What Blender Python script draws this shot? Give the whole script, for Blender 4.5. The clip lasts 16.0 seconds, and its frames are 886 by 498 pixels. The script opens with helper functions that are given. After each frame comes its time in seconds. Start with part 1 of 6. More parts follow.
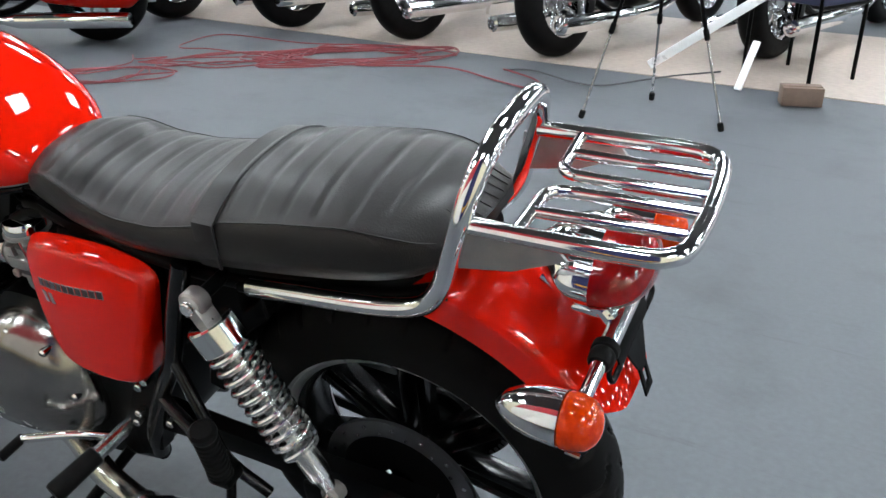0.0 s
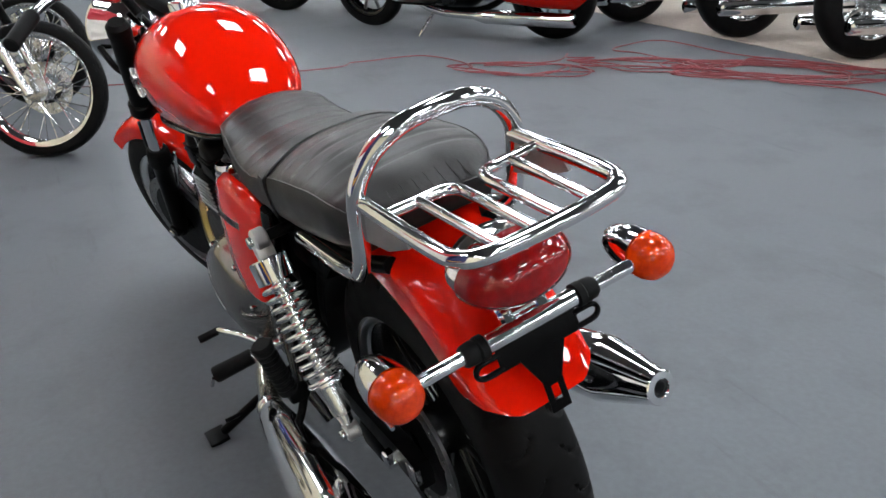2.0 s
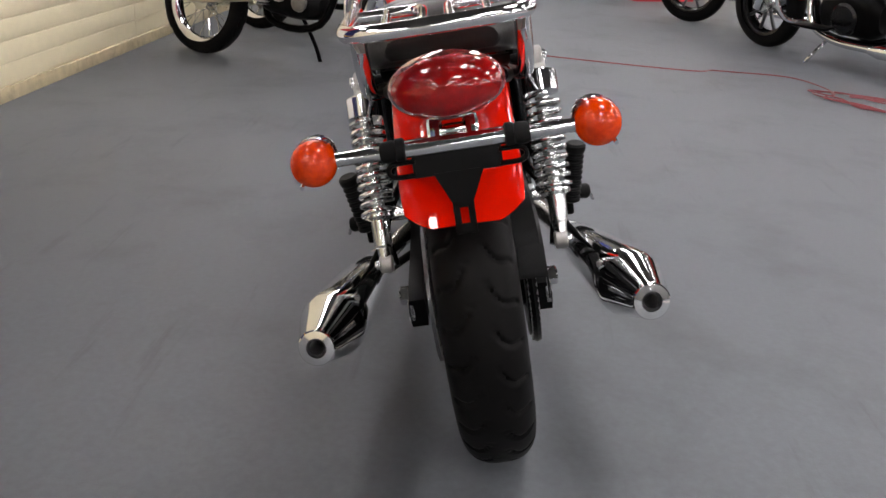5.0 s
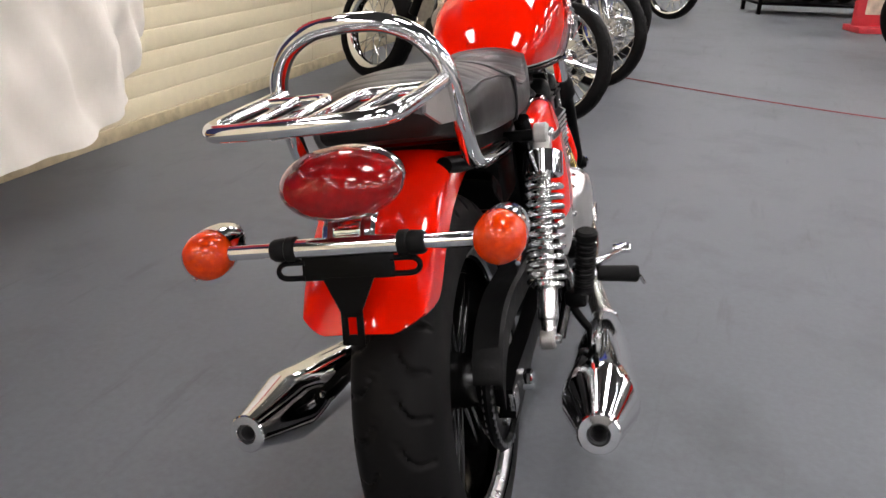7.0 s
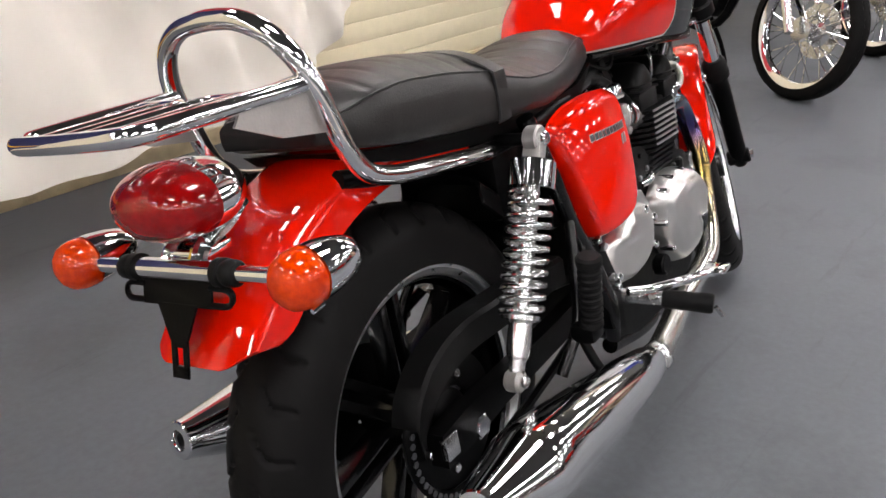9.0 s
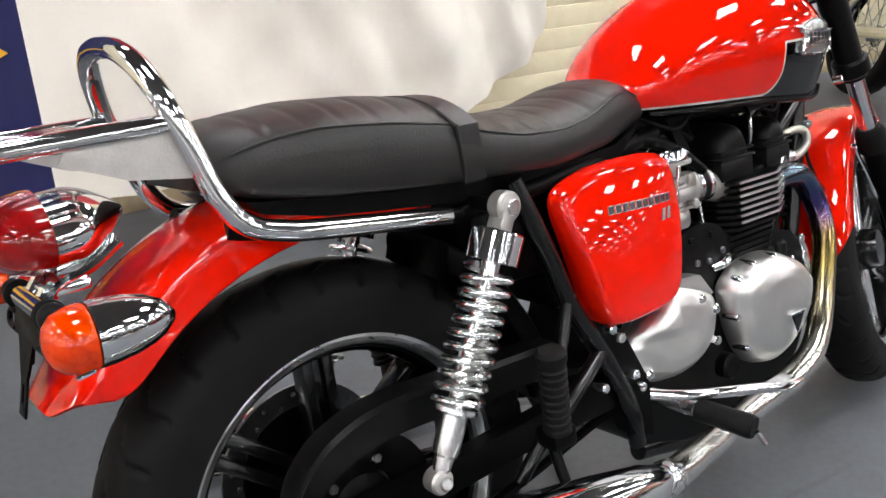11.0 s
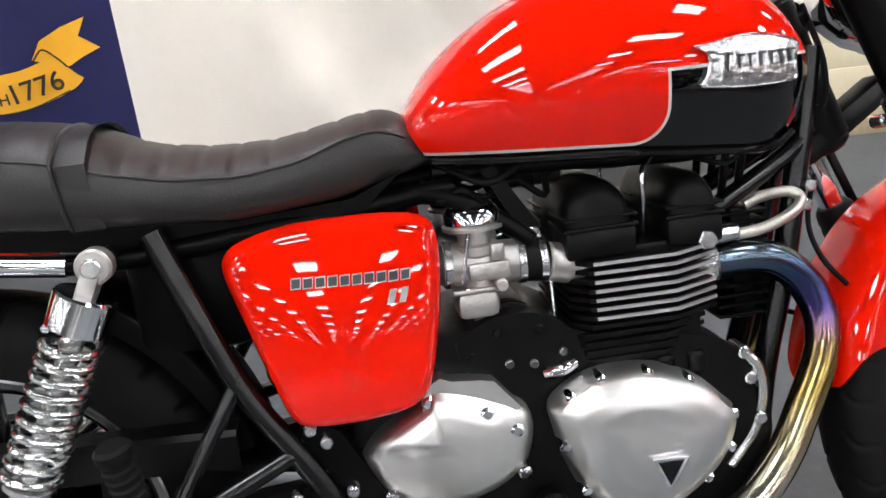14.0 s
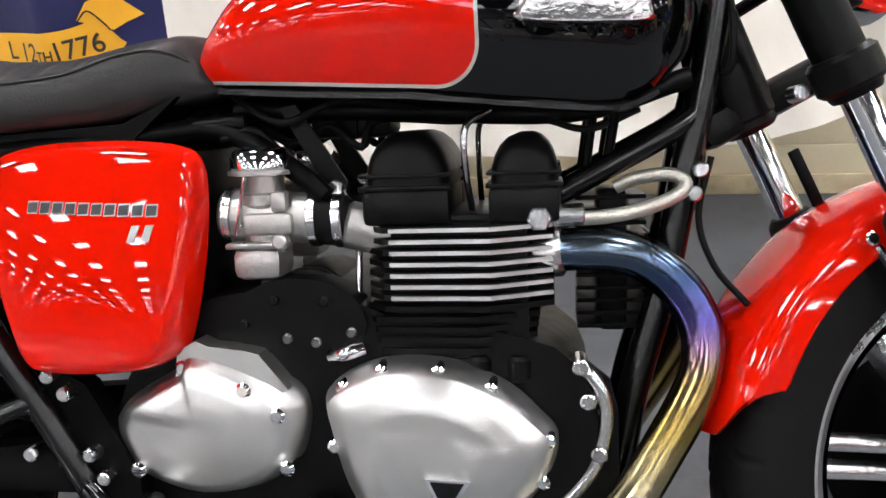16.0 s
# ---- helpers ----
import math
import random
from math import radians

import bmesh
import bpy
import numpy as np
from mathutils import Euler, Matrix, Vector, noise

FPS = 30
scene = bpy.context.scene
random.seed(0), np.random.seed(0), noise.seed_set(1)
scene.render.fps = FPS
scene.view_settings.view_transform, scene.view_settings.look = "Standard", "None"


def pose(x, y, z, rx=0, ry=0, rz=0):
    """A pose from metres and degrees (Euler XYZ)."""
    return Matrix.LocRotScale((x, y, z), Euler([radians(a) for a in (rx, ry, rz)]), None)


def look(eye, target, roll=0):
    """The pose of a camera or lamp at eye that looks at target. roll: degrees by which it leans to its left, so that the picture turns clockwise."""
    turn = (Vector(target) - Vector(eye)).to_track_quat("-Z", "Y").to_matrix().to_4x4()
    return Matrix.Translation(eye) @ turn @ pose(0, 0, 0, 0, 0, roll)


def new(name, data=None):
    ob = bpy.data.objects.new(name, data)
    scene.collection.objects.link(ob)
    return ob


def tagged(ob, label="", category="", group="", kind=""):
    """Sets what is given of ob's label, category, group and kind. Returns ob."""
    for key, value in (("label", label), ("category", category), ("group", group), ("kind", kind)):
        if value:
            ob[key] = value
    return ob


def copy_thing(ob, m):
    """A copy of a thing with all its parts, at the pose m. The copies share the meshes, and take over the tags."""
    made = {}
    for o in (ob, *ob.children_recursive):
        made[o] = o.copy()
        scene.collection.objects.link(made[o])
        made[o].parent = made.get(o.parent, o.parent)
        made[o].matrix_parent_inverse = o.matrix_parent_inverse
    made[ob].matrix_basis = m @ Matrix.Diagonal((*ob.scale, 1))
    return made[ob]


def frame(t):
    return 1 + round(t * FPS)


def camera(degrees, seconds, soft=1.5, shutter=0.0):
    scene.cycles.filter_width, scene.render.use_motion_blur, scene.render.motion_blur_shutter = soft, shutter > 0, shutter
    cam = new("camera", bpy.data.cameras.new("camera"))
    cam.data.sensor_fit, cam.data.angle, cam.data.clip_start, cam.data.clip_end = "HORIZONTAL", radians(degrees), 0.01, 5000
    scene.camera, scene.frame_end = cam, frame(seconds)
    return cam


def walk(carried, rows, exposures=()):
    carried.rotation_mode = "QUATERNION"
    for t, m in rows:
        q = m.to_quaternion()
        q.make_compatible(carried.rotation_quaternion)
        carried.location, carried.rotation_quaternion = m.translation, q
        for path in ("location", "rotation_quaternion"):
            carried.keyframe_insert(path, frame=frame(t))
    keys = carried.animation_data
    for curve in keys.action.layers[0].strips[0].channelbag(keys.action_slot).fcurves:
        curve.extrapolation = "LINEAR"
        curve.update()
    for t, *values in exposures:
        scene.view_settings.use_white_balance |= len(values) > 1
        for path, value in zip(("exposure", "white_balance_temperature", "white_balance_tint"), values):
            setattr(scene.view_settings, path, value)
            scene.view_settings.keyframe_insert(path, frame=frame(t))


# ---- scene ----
cam = camera(53.4, 16.0)
PATH = [
    (0, (-0.576, 1.019, 1.169), (0.329, -0.552, 0.325), 0.1),
    (0.5, (-0.8, 0.988, 1.183), (0.374, -0.392, 0.335), -0.7),
    (1, (-0.896, 0.87, 1.176), (0.452, -0.376, 0.382), -0.3),
    (1.5, (-0.971, 0.739, 1.175), (0.508, -0.317, 0.341), -2.1),
    (2, (-1.106, 0.602, 1.17), (0.548, -0.181, 0.363), -2.8),
    (2.5, (-1.246, 0.475, 1.169), (0.517, -0.046, 0.38), -0.7),
    (3, (-1.273, 0.325, 1.107), (0.547, -0.07, 0.378), 1.2),
    (3.5, (-1.313, 0.233, 1.085), (0.556, -0.014, 0.418), 0.0),
    (4, (-1.432, 0.157, 0.996), (0.457, 0.088, 0.342), 3.7),
    (4.2, (-1.444, 0.138, 0.958), (0.426, 0.129, 0.251), 3.0),
    (6.3, (-1.323, -0.1, 1.015), (0.528, 0.148, 0.297), 3.3),
    (6.5, (-1.279, -0.144, 1.037), (0.553, 0.178, 0.303), 2.6),
    (7, (-1.216, -0.296, 1.053), (0.559, 0.255, 0.314), 2.5),
    (7.5, (-1.186, -0.474, 1.073), (0.452, 0.398, 0.328), 2.3),
    (8, (-1.103, -0.581, 1.076), (0.494, 0.366, 0.332), -0.3),
    (8.5, (-0.938, -0.636, 1.066), (0.583, 0.413, 0.299), 0.9),
    (8.7, (-0.877, -0.647, 1.072), (0.602, 0.437, 0.273), -0.2),
    (10.8, (-0.456, -0.837, 1.054), (0.589, 0.692, 0.296), -0.9),
    (11, (-0.395, -0.831, 1.063), (0.61, 0.715, 0.289), -1.0),
    (11.5, (-0.259, -0.855, 1.043), (0.679, 0.717, 0.238), -3.8),
    (12, (-0.098, -0.893, 1.038), (0.594, 0.831, 0.3), -1.8),
    (12.5, (0.029, -0.969, 1.048), (0.519, 0.819, 0.297), -2.7),
    (13, (0.206, -0.947, 1.019), (0.631, 0.851, 0.252), -3.3),
    (13.5, (0.388, -0.871, 1.034), (0.71, 0.942, 0.254), -4.0),
    (14, (0.562, -0.881, 1.029), (0.624, 0.962, 0.253), -5.7),
    (14.5, (0.75, -0.923, 1.007), (0.598, 0.918, 0.238), -3.8),
    (15, (0.862, -0.864, 0.971), (0.662, 0.97, 0.199), -3.9),
    (15.5, (0.939, -0.769, 0.938), (0.65, 1.066, 0.196), -3.3),
    (16, (0.986, -0.734, 0.858), (0.604, 1.113, 0.195), -3.7),
]
walk(cam, [(t, look(eye, target, roll)) for t, eye, target, roll in PATH],
     [(0, 0.22, 6250, 6), (0.5, 0.05, 6250, 6), (1, 0.05, 6250, 6), (2, -0.03, 6400, 9), (3.5, -0.07, 6750, 13), (4.2, -0.1, 6900, 15), (6.5, 0.0, 7000, 17), (8.5, 0.05, 7000, 17), (11, 0.22, 6750, 12), (12.5, 0.27, 6650, 12), (16, 0.17, 6700, 13)])


# ---- world and light ----
world = bpy.data.worlds.new("world")
scene.world = world
world.use_nodes = True
world.node_tree.nodes["Background"].inputs["Color"].default_value = (0.9, 0.95, 1.0, 1)
world.node_tree.nodes["Background"].inputs["Strength"].default_value = 0.02
LAMP = 32.0
CEIL = 3.0
WALL_Y = 2.22
YAW, LEANING = 4.12, 11.28


# ---- materials ----
def mat(name, color, rough=0.5, metal=0.0, vary=0.15, scale=30.0, bump=0.0, bump_scale=200.0, coat=0.0, trans=0.0,
        big=2.0, rough_vary=0.08, color2=None, emit=0.0, spec=0.5, random_piece=0.0, stretch=None):
    m = bpy.data.materials.new(name)
    m.use_nodes = True
    nt = m.node_tree
    p = nt.nodes["Principled BSDF"]
    tc = nt.nodes.new("ShaderNodeTexCoord")
    n1 = nt.nodes.new("ShaderNodeTexNoise")
    n1.inputs["Scale"].default_value = scale
    n1.inputs["Detail"].default_value = 5
    n2 = nt.nodes.new("ShaderNodeTexNoise")
    n2.inputs["Scale"].default_value = big
    n2.inputs["Detail"].default_value = 4
    for n in (n1, n2):
        nt.links.new(tc.outputs["Object"], n.inputs["Vector"])
    add = nt.nodes.new("ShaderNodeMath")
    add.operation = "ADD"
    nt.links.new(n1.outputs["Fac"], add.inputs[0])
    nt.links.new(n2.outputs["Fac"], add.inputs[1])
    mr = nt.nodes.new("ShaderNodeMapRange")
    mr.inputs["From Min"].default_value, mr.inputs["From Max"].default_value = 0.6, 1.4
    nt.links.new(add.outputs[0], mr.inputs["Value"])
    mix = nt.nodes.new("ShaderNodeMix")
    mix.data_type = "RGBA"
    c2 = color2 or tuple(c * (1 - vary) for c in color)
    c1 = color if color2 else tuple(min(1, c * (1 + vary)) for c in color)
    mix.inputs["A"].default_value = (*c2, 1)
    mix.inputs["B"].default_value = (*c1, 1)
    nt.links.new(mr.outputs["Result"], mix.inputs["Factor"])
    last = mix.outputs["Result"]
    if random_piece:
        oi = nt.nodes.new("ShaderNodeObjectInfo")
        hs = nt.nodes.new("ShaderNodeHueSaturation")
        m2 = nt.nodes.new("ShaderNodeMapRange")
        m2.inputs["To Min"].default_value, m2.inputs["To Max"].default_value = 1 - random_piece, 1 + random_piece
        nt.links.new(oi.outputs["Random"], m2.inputs["Value"])
        nt.links.new(m2.outputs["Result"], hs.inputs["Value"])
        nt.links.new(last, hs.inputs["Color"])
        last = hs.outputs["Color"]
    nt.links.new(last, p.inputs["Base Color"])
    r = nt.nodes.new("ShaderNodeMapRange")
    r.inputs["To Min"].default_value, r.inputs["To Max"].default_value = max(0.01, rough - rough_vary), min(1, rough + rough_vary)
    nt.links.new(mr.outputs["Result"], r.inputs["Value"])
    nt.links.new(r.outputs["Result"], p.inputs["Roughness"])
    p.inputs["Metallic"].default_value = metal
    p.inputs["Specular IOR Level"].default_value = spec
    p.inputs["Coat Weight"].default_value = coat
    p.inputs["Coat Roughness"].default_value = 0.02
    p.inputs["Transmission Weight"].default_value = trans
    if bump:
        n3 = nt.nodes.new("ShaderNodeTexNoise")
        n3.inputs["Scale"].default_value = bump_scale
        n3.inputs["Detail"].default_value = 3
        nt.links.new(tc.outputs["Object"], n3.inputs["Vector"])
        if stretch:
            mp = nt.nodes.new("ShaderNodeMapping")
            mp.inputs["Scale"].default_value = stretch
            nt.links.new(tc.outputs["Object"], mp.inputs["Vector"])
            nt.links.new(mp.outputs["Vector"], n3.inputs["Vector"])
        b = nt.nodes.new("ShaderNodeBump")
        b.inputs["Strength"].default_value = bump
        b.inputs["Distance"].default_value = 0.002
        nt.links.new(n3.outputs["Fac"], b.inputs["Height"])
        nt.links.new(b.outputs["Normal"], p.inputs["Normal"])
    if emit:
        p.inputs["Emission Color"].default_value = (*color, 1)
        p.inputs["Emission Strength"].default_value = emit
    return m


RED = (0.68, 0.008, 0.001)
M_RED = mat("red_paint", RED, 0.5, 0, 0.03, 60, coat=1.0, rough_vary=0.04, spec=0.0)
M_CHROME = mat("chrome", (0.86, 0.86, 0.87), 0.07, 1.0, 0.05, 25, rough_vary=0.03)
M_STEEL = mat("brushed_steel", (0.62, 0.62, 0.62), 0.25, 1.0, 0.08, 40, rough_vary=0.06, bump=0.05)
M_SILVER = mat("silver_tube", (0.85, 0.85, 0.84), 0.24, 1.0, 0.06, 60, rough_vary=0.05)
M_DISC = mat("dark_disc", (0.16, 0.16, 0.165), 0.32, 1.0, 0.1, 60)
M_CASTDARK = mat("dull_engine", (0.2, 0.19, 0.18), 0.4, 0.8, 0.3, 40, bump=0.3)
# Alloy darkened: the dark surroundings it mirrors are put into the base colour.
M_CASE = mat("darkened_buffed_case", (0.36, 0.34, 0.32), 0.24, 1.0, 0.22, 22, rough_vary=0.1, bump=0.12, bump_scale=90)
M_BLACK = mat("black_gloss", (0.002, 0.002, 0.0021), 0.22, 0, 0.3, 40, spec=0.4)
M_SATIN = mat("black_satin", (0.002, 0.002, 0.0021), 0.36, 0, 0.3, 40, bump=0.06, spec=0.06)
M_RUBBER = mat("rubber", (0.006, 0.006, 0.006), 0.55, 0, 0.3, 60, bump=0.15, bump_scale=300, spec=0.09)
M_TYRE = mat("tyre_rubber", (0.0055, 0.0052, 0.0052), 0.5, 0, 0.35, 25, bump=0.1, bump_scale=400, rough_vary=0.1, spec=0.07)
M_VINYL = mat("seat_vinyl", (0.016, 0.0142, 0.0135), 0.42, 0, 0.2, 40, bump=0.2, bump_scale=420, rough_vary=0.06, spec=0.34)
M_PIPING = mat("piping", (0.008, 0.008, 0.008), 0.4, 0, 0.2, 40)
M_CAST = mat("cast_alloy", (0.42, 0.4, 0.38), 0.42, 0.85, 0.15, 50, bump=0.3, bump_scale=260)
M_ALU = mat("polished_case", (0.7, 0.69, 0.67), 0.35, 1.0, 0.1, 12, rough_vary=0.02, bump=0.05, bump_scale=1.0, stretch=(14, 14, 520))
M_FIN = mat("machined_fin", (0.74, 0.73, 0.72), 0.36, 1.0, 0.1, 60)
# Lens tones are mottled: the play of light in the prisms, put into colour.
M_AMBER = mat("amber_lens", (0.74, 0.052, 0.0), 0.4, 0, 0.05, 160, rough_vary=0.05, spec=0.0, coat=1.0, big=60, color2=(0.46, 0.018, 0.0))
M_REDLENS = mat("red_lens", (0.34, 0.0015, 0.002), 0.16, 0, 0.05, 60, bump=0.15, bump_scale=120, rough_vary=0.04, spec=0.15, coat=0.9, big=14, color2=(0.12, 0.001, 0.001))
M_ENGINE = mat("black_engine_enamel", (0.003, 0.003, 0.003), 0.4, 0, 0.3, 60, bump=0.12, bump_scale=300, spec=0.11)
M_BADGE = mat("worn_chrome_badge", (0.66, 0.66, 0.66), 0.08, 1.0, 0.2, 120, rough_vary=0.05, bump=1.0, bump_scale=150)
M_PIN = mat("silver_decal", (0.34, 0.33, 0.31), 0.35, 0.6, 0.1, 80)
M_DARKDECAL = mat("dark_decal", (0.02, 0.02, 0.022), 0.4, 0, 0.1, 80)
M_BRAID = mat("braided_hose", (0.5, 0.48, 0.42), 0.35, 0.8, 0.25, 300, bump=0.5, bump_scale=500)
M_RIM = mat("machined_rim", (0.8, 0.8, 0.8), 0.28, 1.0, 0.05, 50, rough_vary=0.02)
M_CREAM = mat("cream_paint", (0.55, 0.5, 0.36), 0.4, 0.0, 0.1, 40)
M_WHITE = mat("white_plastic", (0.75, 0.75, 0.72), 0.35, 0, 0.06, 40)
M_BLUE = mat("blue_plastic", (0.02, 0.05, 0.45), 0.3, 0, 0.1, 40, coat=0.4)
M_DEEPRED = mat("deep_red_paint", (0.33, 0.005, 0.001), 0.4, 0, 0.06, 40, coat=0.5, spec=0.0)
M_MAROON = mat("maroon_paint", (0.06, 0.003, 0.005), 0.3, 0, 0.08, 40, coat=1.0)
M_BRONZE = mat("bronze_pipe", (0.16, 0.1, 0.05), 0.3, 0.9, 0.2, 30)
M_FLOOR = mat("floor_paint", (0.108, 0.117, 0.128), 0.6, 0, 0.16, 55, bump=0.12, bump_scale=160, big=0.9, rough_vary=0.1, color2=(0.064, 0.07, 0.079))
M_TAN = mat("tan_floor", (0.42, 0.35, 0.3), 0.6, 0, 0.2, 30, bump=0.1, big=1.2)
M_WALL = mat("wall_paint", (0.74, 0.65, 0.45), 0.5, 0, 0.05, 20, bump=0.2, bump_scale=60, big=0.8, random_piece=0.025)
M_MORTAR = mat("mortar_paint", (0.7, 0.61, 0.42), 0.6, 0, 0.06, 40, bump=0.2, bump_scale=80)
M_BASE = mat("baseboard_paint", (0.52, 0.43, 0.27), 0.5, 0, 0.3, 14, bump=0.1)
M_PLAIN = mat("plain_wall", (0.17, 0.165, 0.155), 0.7, 0, 0.08, 3, bump=0.1)
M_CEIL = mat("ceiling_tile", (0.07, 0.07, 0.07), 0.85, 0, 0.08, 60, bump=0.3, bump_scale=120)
M_CORD = mat("red_cord", (0.19, 0.03, 0.036), 0.5, 0, 0.15, 40)
M_DCORD = mat("dark_cord", (0.05, 0.05, 0.055), 0.5, 0, 0.15, 40)
M_FWHITE = mat("flag_white", (0.92, 0.87, 0.78), 0.75, 0, 0.02, 15, bump=0.9, bump_scale=1.0, stretch=(14, 14, 5), big=3.0)
M_FRED = mat("flag_red", (0.5, 0.02, 0.03), 0.75, 0, 0.08, 15, bump=0.2, bump_scale=600)
M_FBLUE = mat("flag_blue", (0.009, 0.01, 0.075), 0.75, 0, 0.15, 15, bump=0.3, bump_scale=60)
M_GOLD = mat("flag_gold", (0.83, 0.4, 0.015), 0.7, 0, 0.08, 25, bump=0.3, bump_scale=80)
M_INK = mat("flag_ink", (0.03, 0.02, 0.015), 0.7, 0, 0.1, 40)
M_PRINT = mat("poster_print", (0.6, 0.5, 0.38), 0.5, 0, 0.5, 9, big=6)
M_BOXRED = mat("red_board", (0.5, 0.03, 0.04), 0.5, 0, 0.15, 20)
M_CARD = mat("brown_box", (0.16, 0.11, 0.085), 0.7, 0, 0.2, 30)
M_SLAT = mat("slat_board", (0.6, 0.48, 0.28), 0.5, 0, 0.1, 12)
M_SEATBLUE = mat("blue_upholstery", (0.02, 0.025, 0.06), 0.8, 0, 0.2, 80, bump=0.2)
M_FOIL = mat("silver_panel", (0.88, 0.89, 0.9), 0.3, 0.15, 0.05, 20)
M_DUST = mat("dusty_plastic", (0.03, 0.03, 0.032), 0.6, 0, 0.3, 30)


def scuff(m, scale, lo, hi, dark, stretch=(1, 1, 1)):
    """Worn darker patches over a material."""
    nt = m.node_tree
    p = nt.nodes["Principled BSDF"]
    src = p.inputs["Base Color"].links[0].from_socket
    tc = nt.nodes.new("ShaderNodeTexCoord")
    mp = nt.nodes.new("ShaderNodeMapping")
    mp.inputs["Scale"].default_value = stretch
    mp.inputs["Rotation"].default_value = (0, 0, 0.5)
    n = nt.nodes.new("ShaderNodeTexNoise")
    n.inputs["Scale"].default_value = scale
    n.inputs["Detail"].default_value = 9
    n.inputs["Roughness"].default_value = 0.65
    nt.links.new(tc.outputs["Object"], mp.inputs["Vector"])
    nt.links.new(mp.outputs["Vector"], n.inputs["Vector"])
    mr = nt.nodes.new("ShaderNodeMapRange")
    mr.inputs["From Min"].default_value, mr.inputs["From Max"].default_value = lo, hi
    nt.links.new(n.outputs["Fac"], mr.inputs["Value"])
    mx = nt.nodes.new("ShaderNodeMix")
    mx.data_type, mx.blend_type = "RGBA", "MULTIPLY"
    mx.inputs["B"].default_value = (dark, dark, dark, 1)
    nt.links.new(mr.outputs["Result"], mx.inputs["Factor"])
    nt.links.new(src, mx.inputs["A"])
    nt.links.new(mx.outputs["Result"], p.inputs["Base Color"])


scuff(M_FLOOR, 2.2, 0.5, 0.72, 0.7)
scuff(M_FLOOR, 1.4, 0.6, 0.68, 0.82, (1, 9, 1))
scuff(M_BASE, 6.0, 0.55, 0.7, 0.6)


def lamp_material():
    m = bpy.data.materials.new("lamp_glow")
    m.use_nodes = True
    nt = m.node_tree
    nt.nodes.remove(nt.nodes["Principled BSDF"])
    e = nt.nodes.new("ShaderNodeEmission")
    e.inputs["Color"].default_value = (0.96, 1.0, 1.04, 1)
    e.inputs["Strength"].default_value = LAMP
    nt.links.new(e.outputs[0], nt.nodes["Material Output"].inputs["Surface"])
    return m


M_LAMP = lamp_material()


def thin_cloth(m, share):
    """Lets part of the light through a thin woven cloth."""
    nt = m.node_tree
    p = nt.nodes["Principled BSDF"]
    tr = nt.nodes.new("ShaderNodeBsdfTranslucent")
    nt.links.new(p.inputs["Base Color"].links[0].from_socket, tr.inputs["Color"])
    mx = nt.nodes.new("ShaderNodeMixShader")
    mx.inputs[0].default_value = share
    nt.links.new(p.outputs[0], mx.inputs[1])
    nt.links.new(tr.outputs[0], mx.inputs[2])
    nt.links.new(mx.outputs[0], nt.nodes["Material Output"].inputs["Surface"])


thin_cloth(M_FWHITE, 0.14)
thin_cloth(M_FBLUE, 0.1)


def math_node(nt, op, a, b=None, clamp=False):
    n = nt.nodes.new("ShaderNodeMath")
    n.operation, n.use_clamp = op, clamp
    for k, v in enumerate((a, b)):
        if v is None:
            continue
        if isinstance(v, (int, float)):
            n.inputs[k].default_value = v
        else:
            nt.links.new(v, n.inputs[k])
    return n.outputs[0]


def tank_material():
    """Red over black two-tone with a silver coachline, as sprayed on the tank."""
    m = mat("tank_paint", RED, 0.5, 0, 0.03, 60, coat=1.0, rough_vary=0.04, spec=0.0)
    nt = m.node_tree
    p = nt.nodes["Principled BSDF"]
    src = p.inputs["Base Color"].links[0].from_socket
    tc = nt.nodes.new("ShaderNodeTexCoord")
    sx = nt.nodes.new("ShaderNodeSeparateXYZ")
    nt.links.new(tc.outputs["Object"], sx.inputs[0])
    x, z = sx.outputs["X"], sx.outputs["Z"]
    r = 0.042
    a = math_node(nt, "ADD", x, r - 0.866)
    low = math_node(nt, "SUBTRACT", 0.7345, math_node(nt, "MULTIPLY", math_node(nt, "SUBTRACT", x, 0.56), 0.064))
    b = math_node(nt, "ADD", math_node(nt, "SUBTRACT", low, z), r)
    pa, pb = (math_node(nt, "MAXIMUM", v, 0.0) for v in (a, b))
    far = math_node(nt, "SQRT", math_node(nt, "ADD", math_node(nt, "MULTIPLY", pa, pa), math_node(nt, "MULTIPLY", pb, pb)))
    near = math_node(nt, "MINIMUM", math_node(nt, "MAXIMUM", a, b), 0.0)
    d1 = math_node(nt, "SUBTRACT", math_node(nt, "ADD", far, near), r)
    d2 = math_node(nt, "SUBTRACT", 0.797, z)
    d = math_node(nt, "MINIMUM", d1, d2)
    black = math_node(nt, "GREATER_THAN", d, 0.0)
    line = math_node(nt, "LESS_THAN", math_node(nt, "ABSOLUTE", d), 0.0017)
    for fac, col in ((black, (0.0015, 0.0015, 0.0018, 1)), (line, (0.5, 0.47, 0.42, 1))):
        mx = nt.nodes.new("ShaderNodeMix")
        mx.data_type = "RGBA"
        nt.links.new(fac, mx.inputs["Factor"])
        nt.links.new(src, mx.inputs["A"])
        mx.inputs["B"].default_value = col
        src = mx.outputs["Result"]
    nt.links.new(src, p.inputs["Base Color"])
    return m


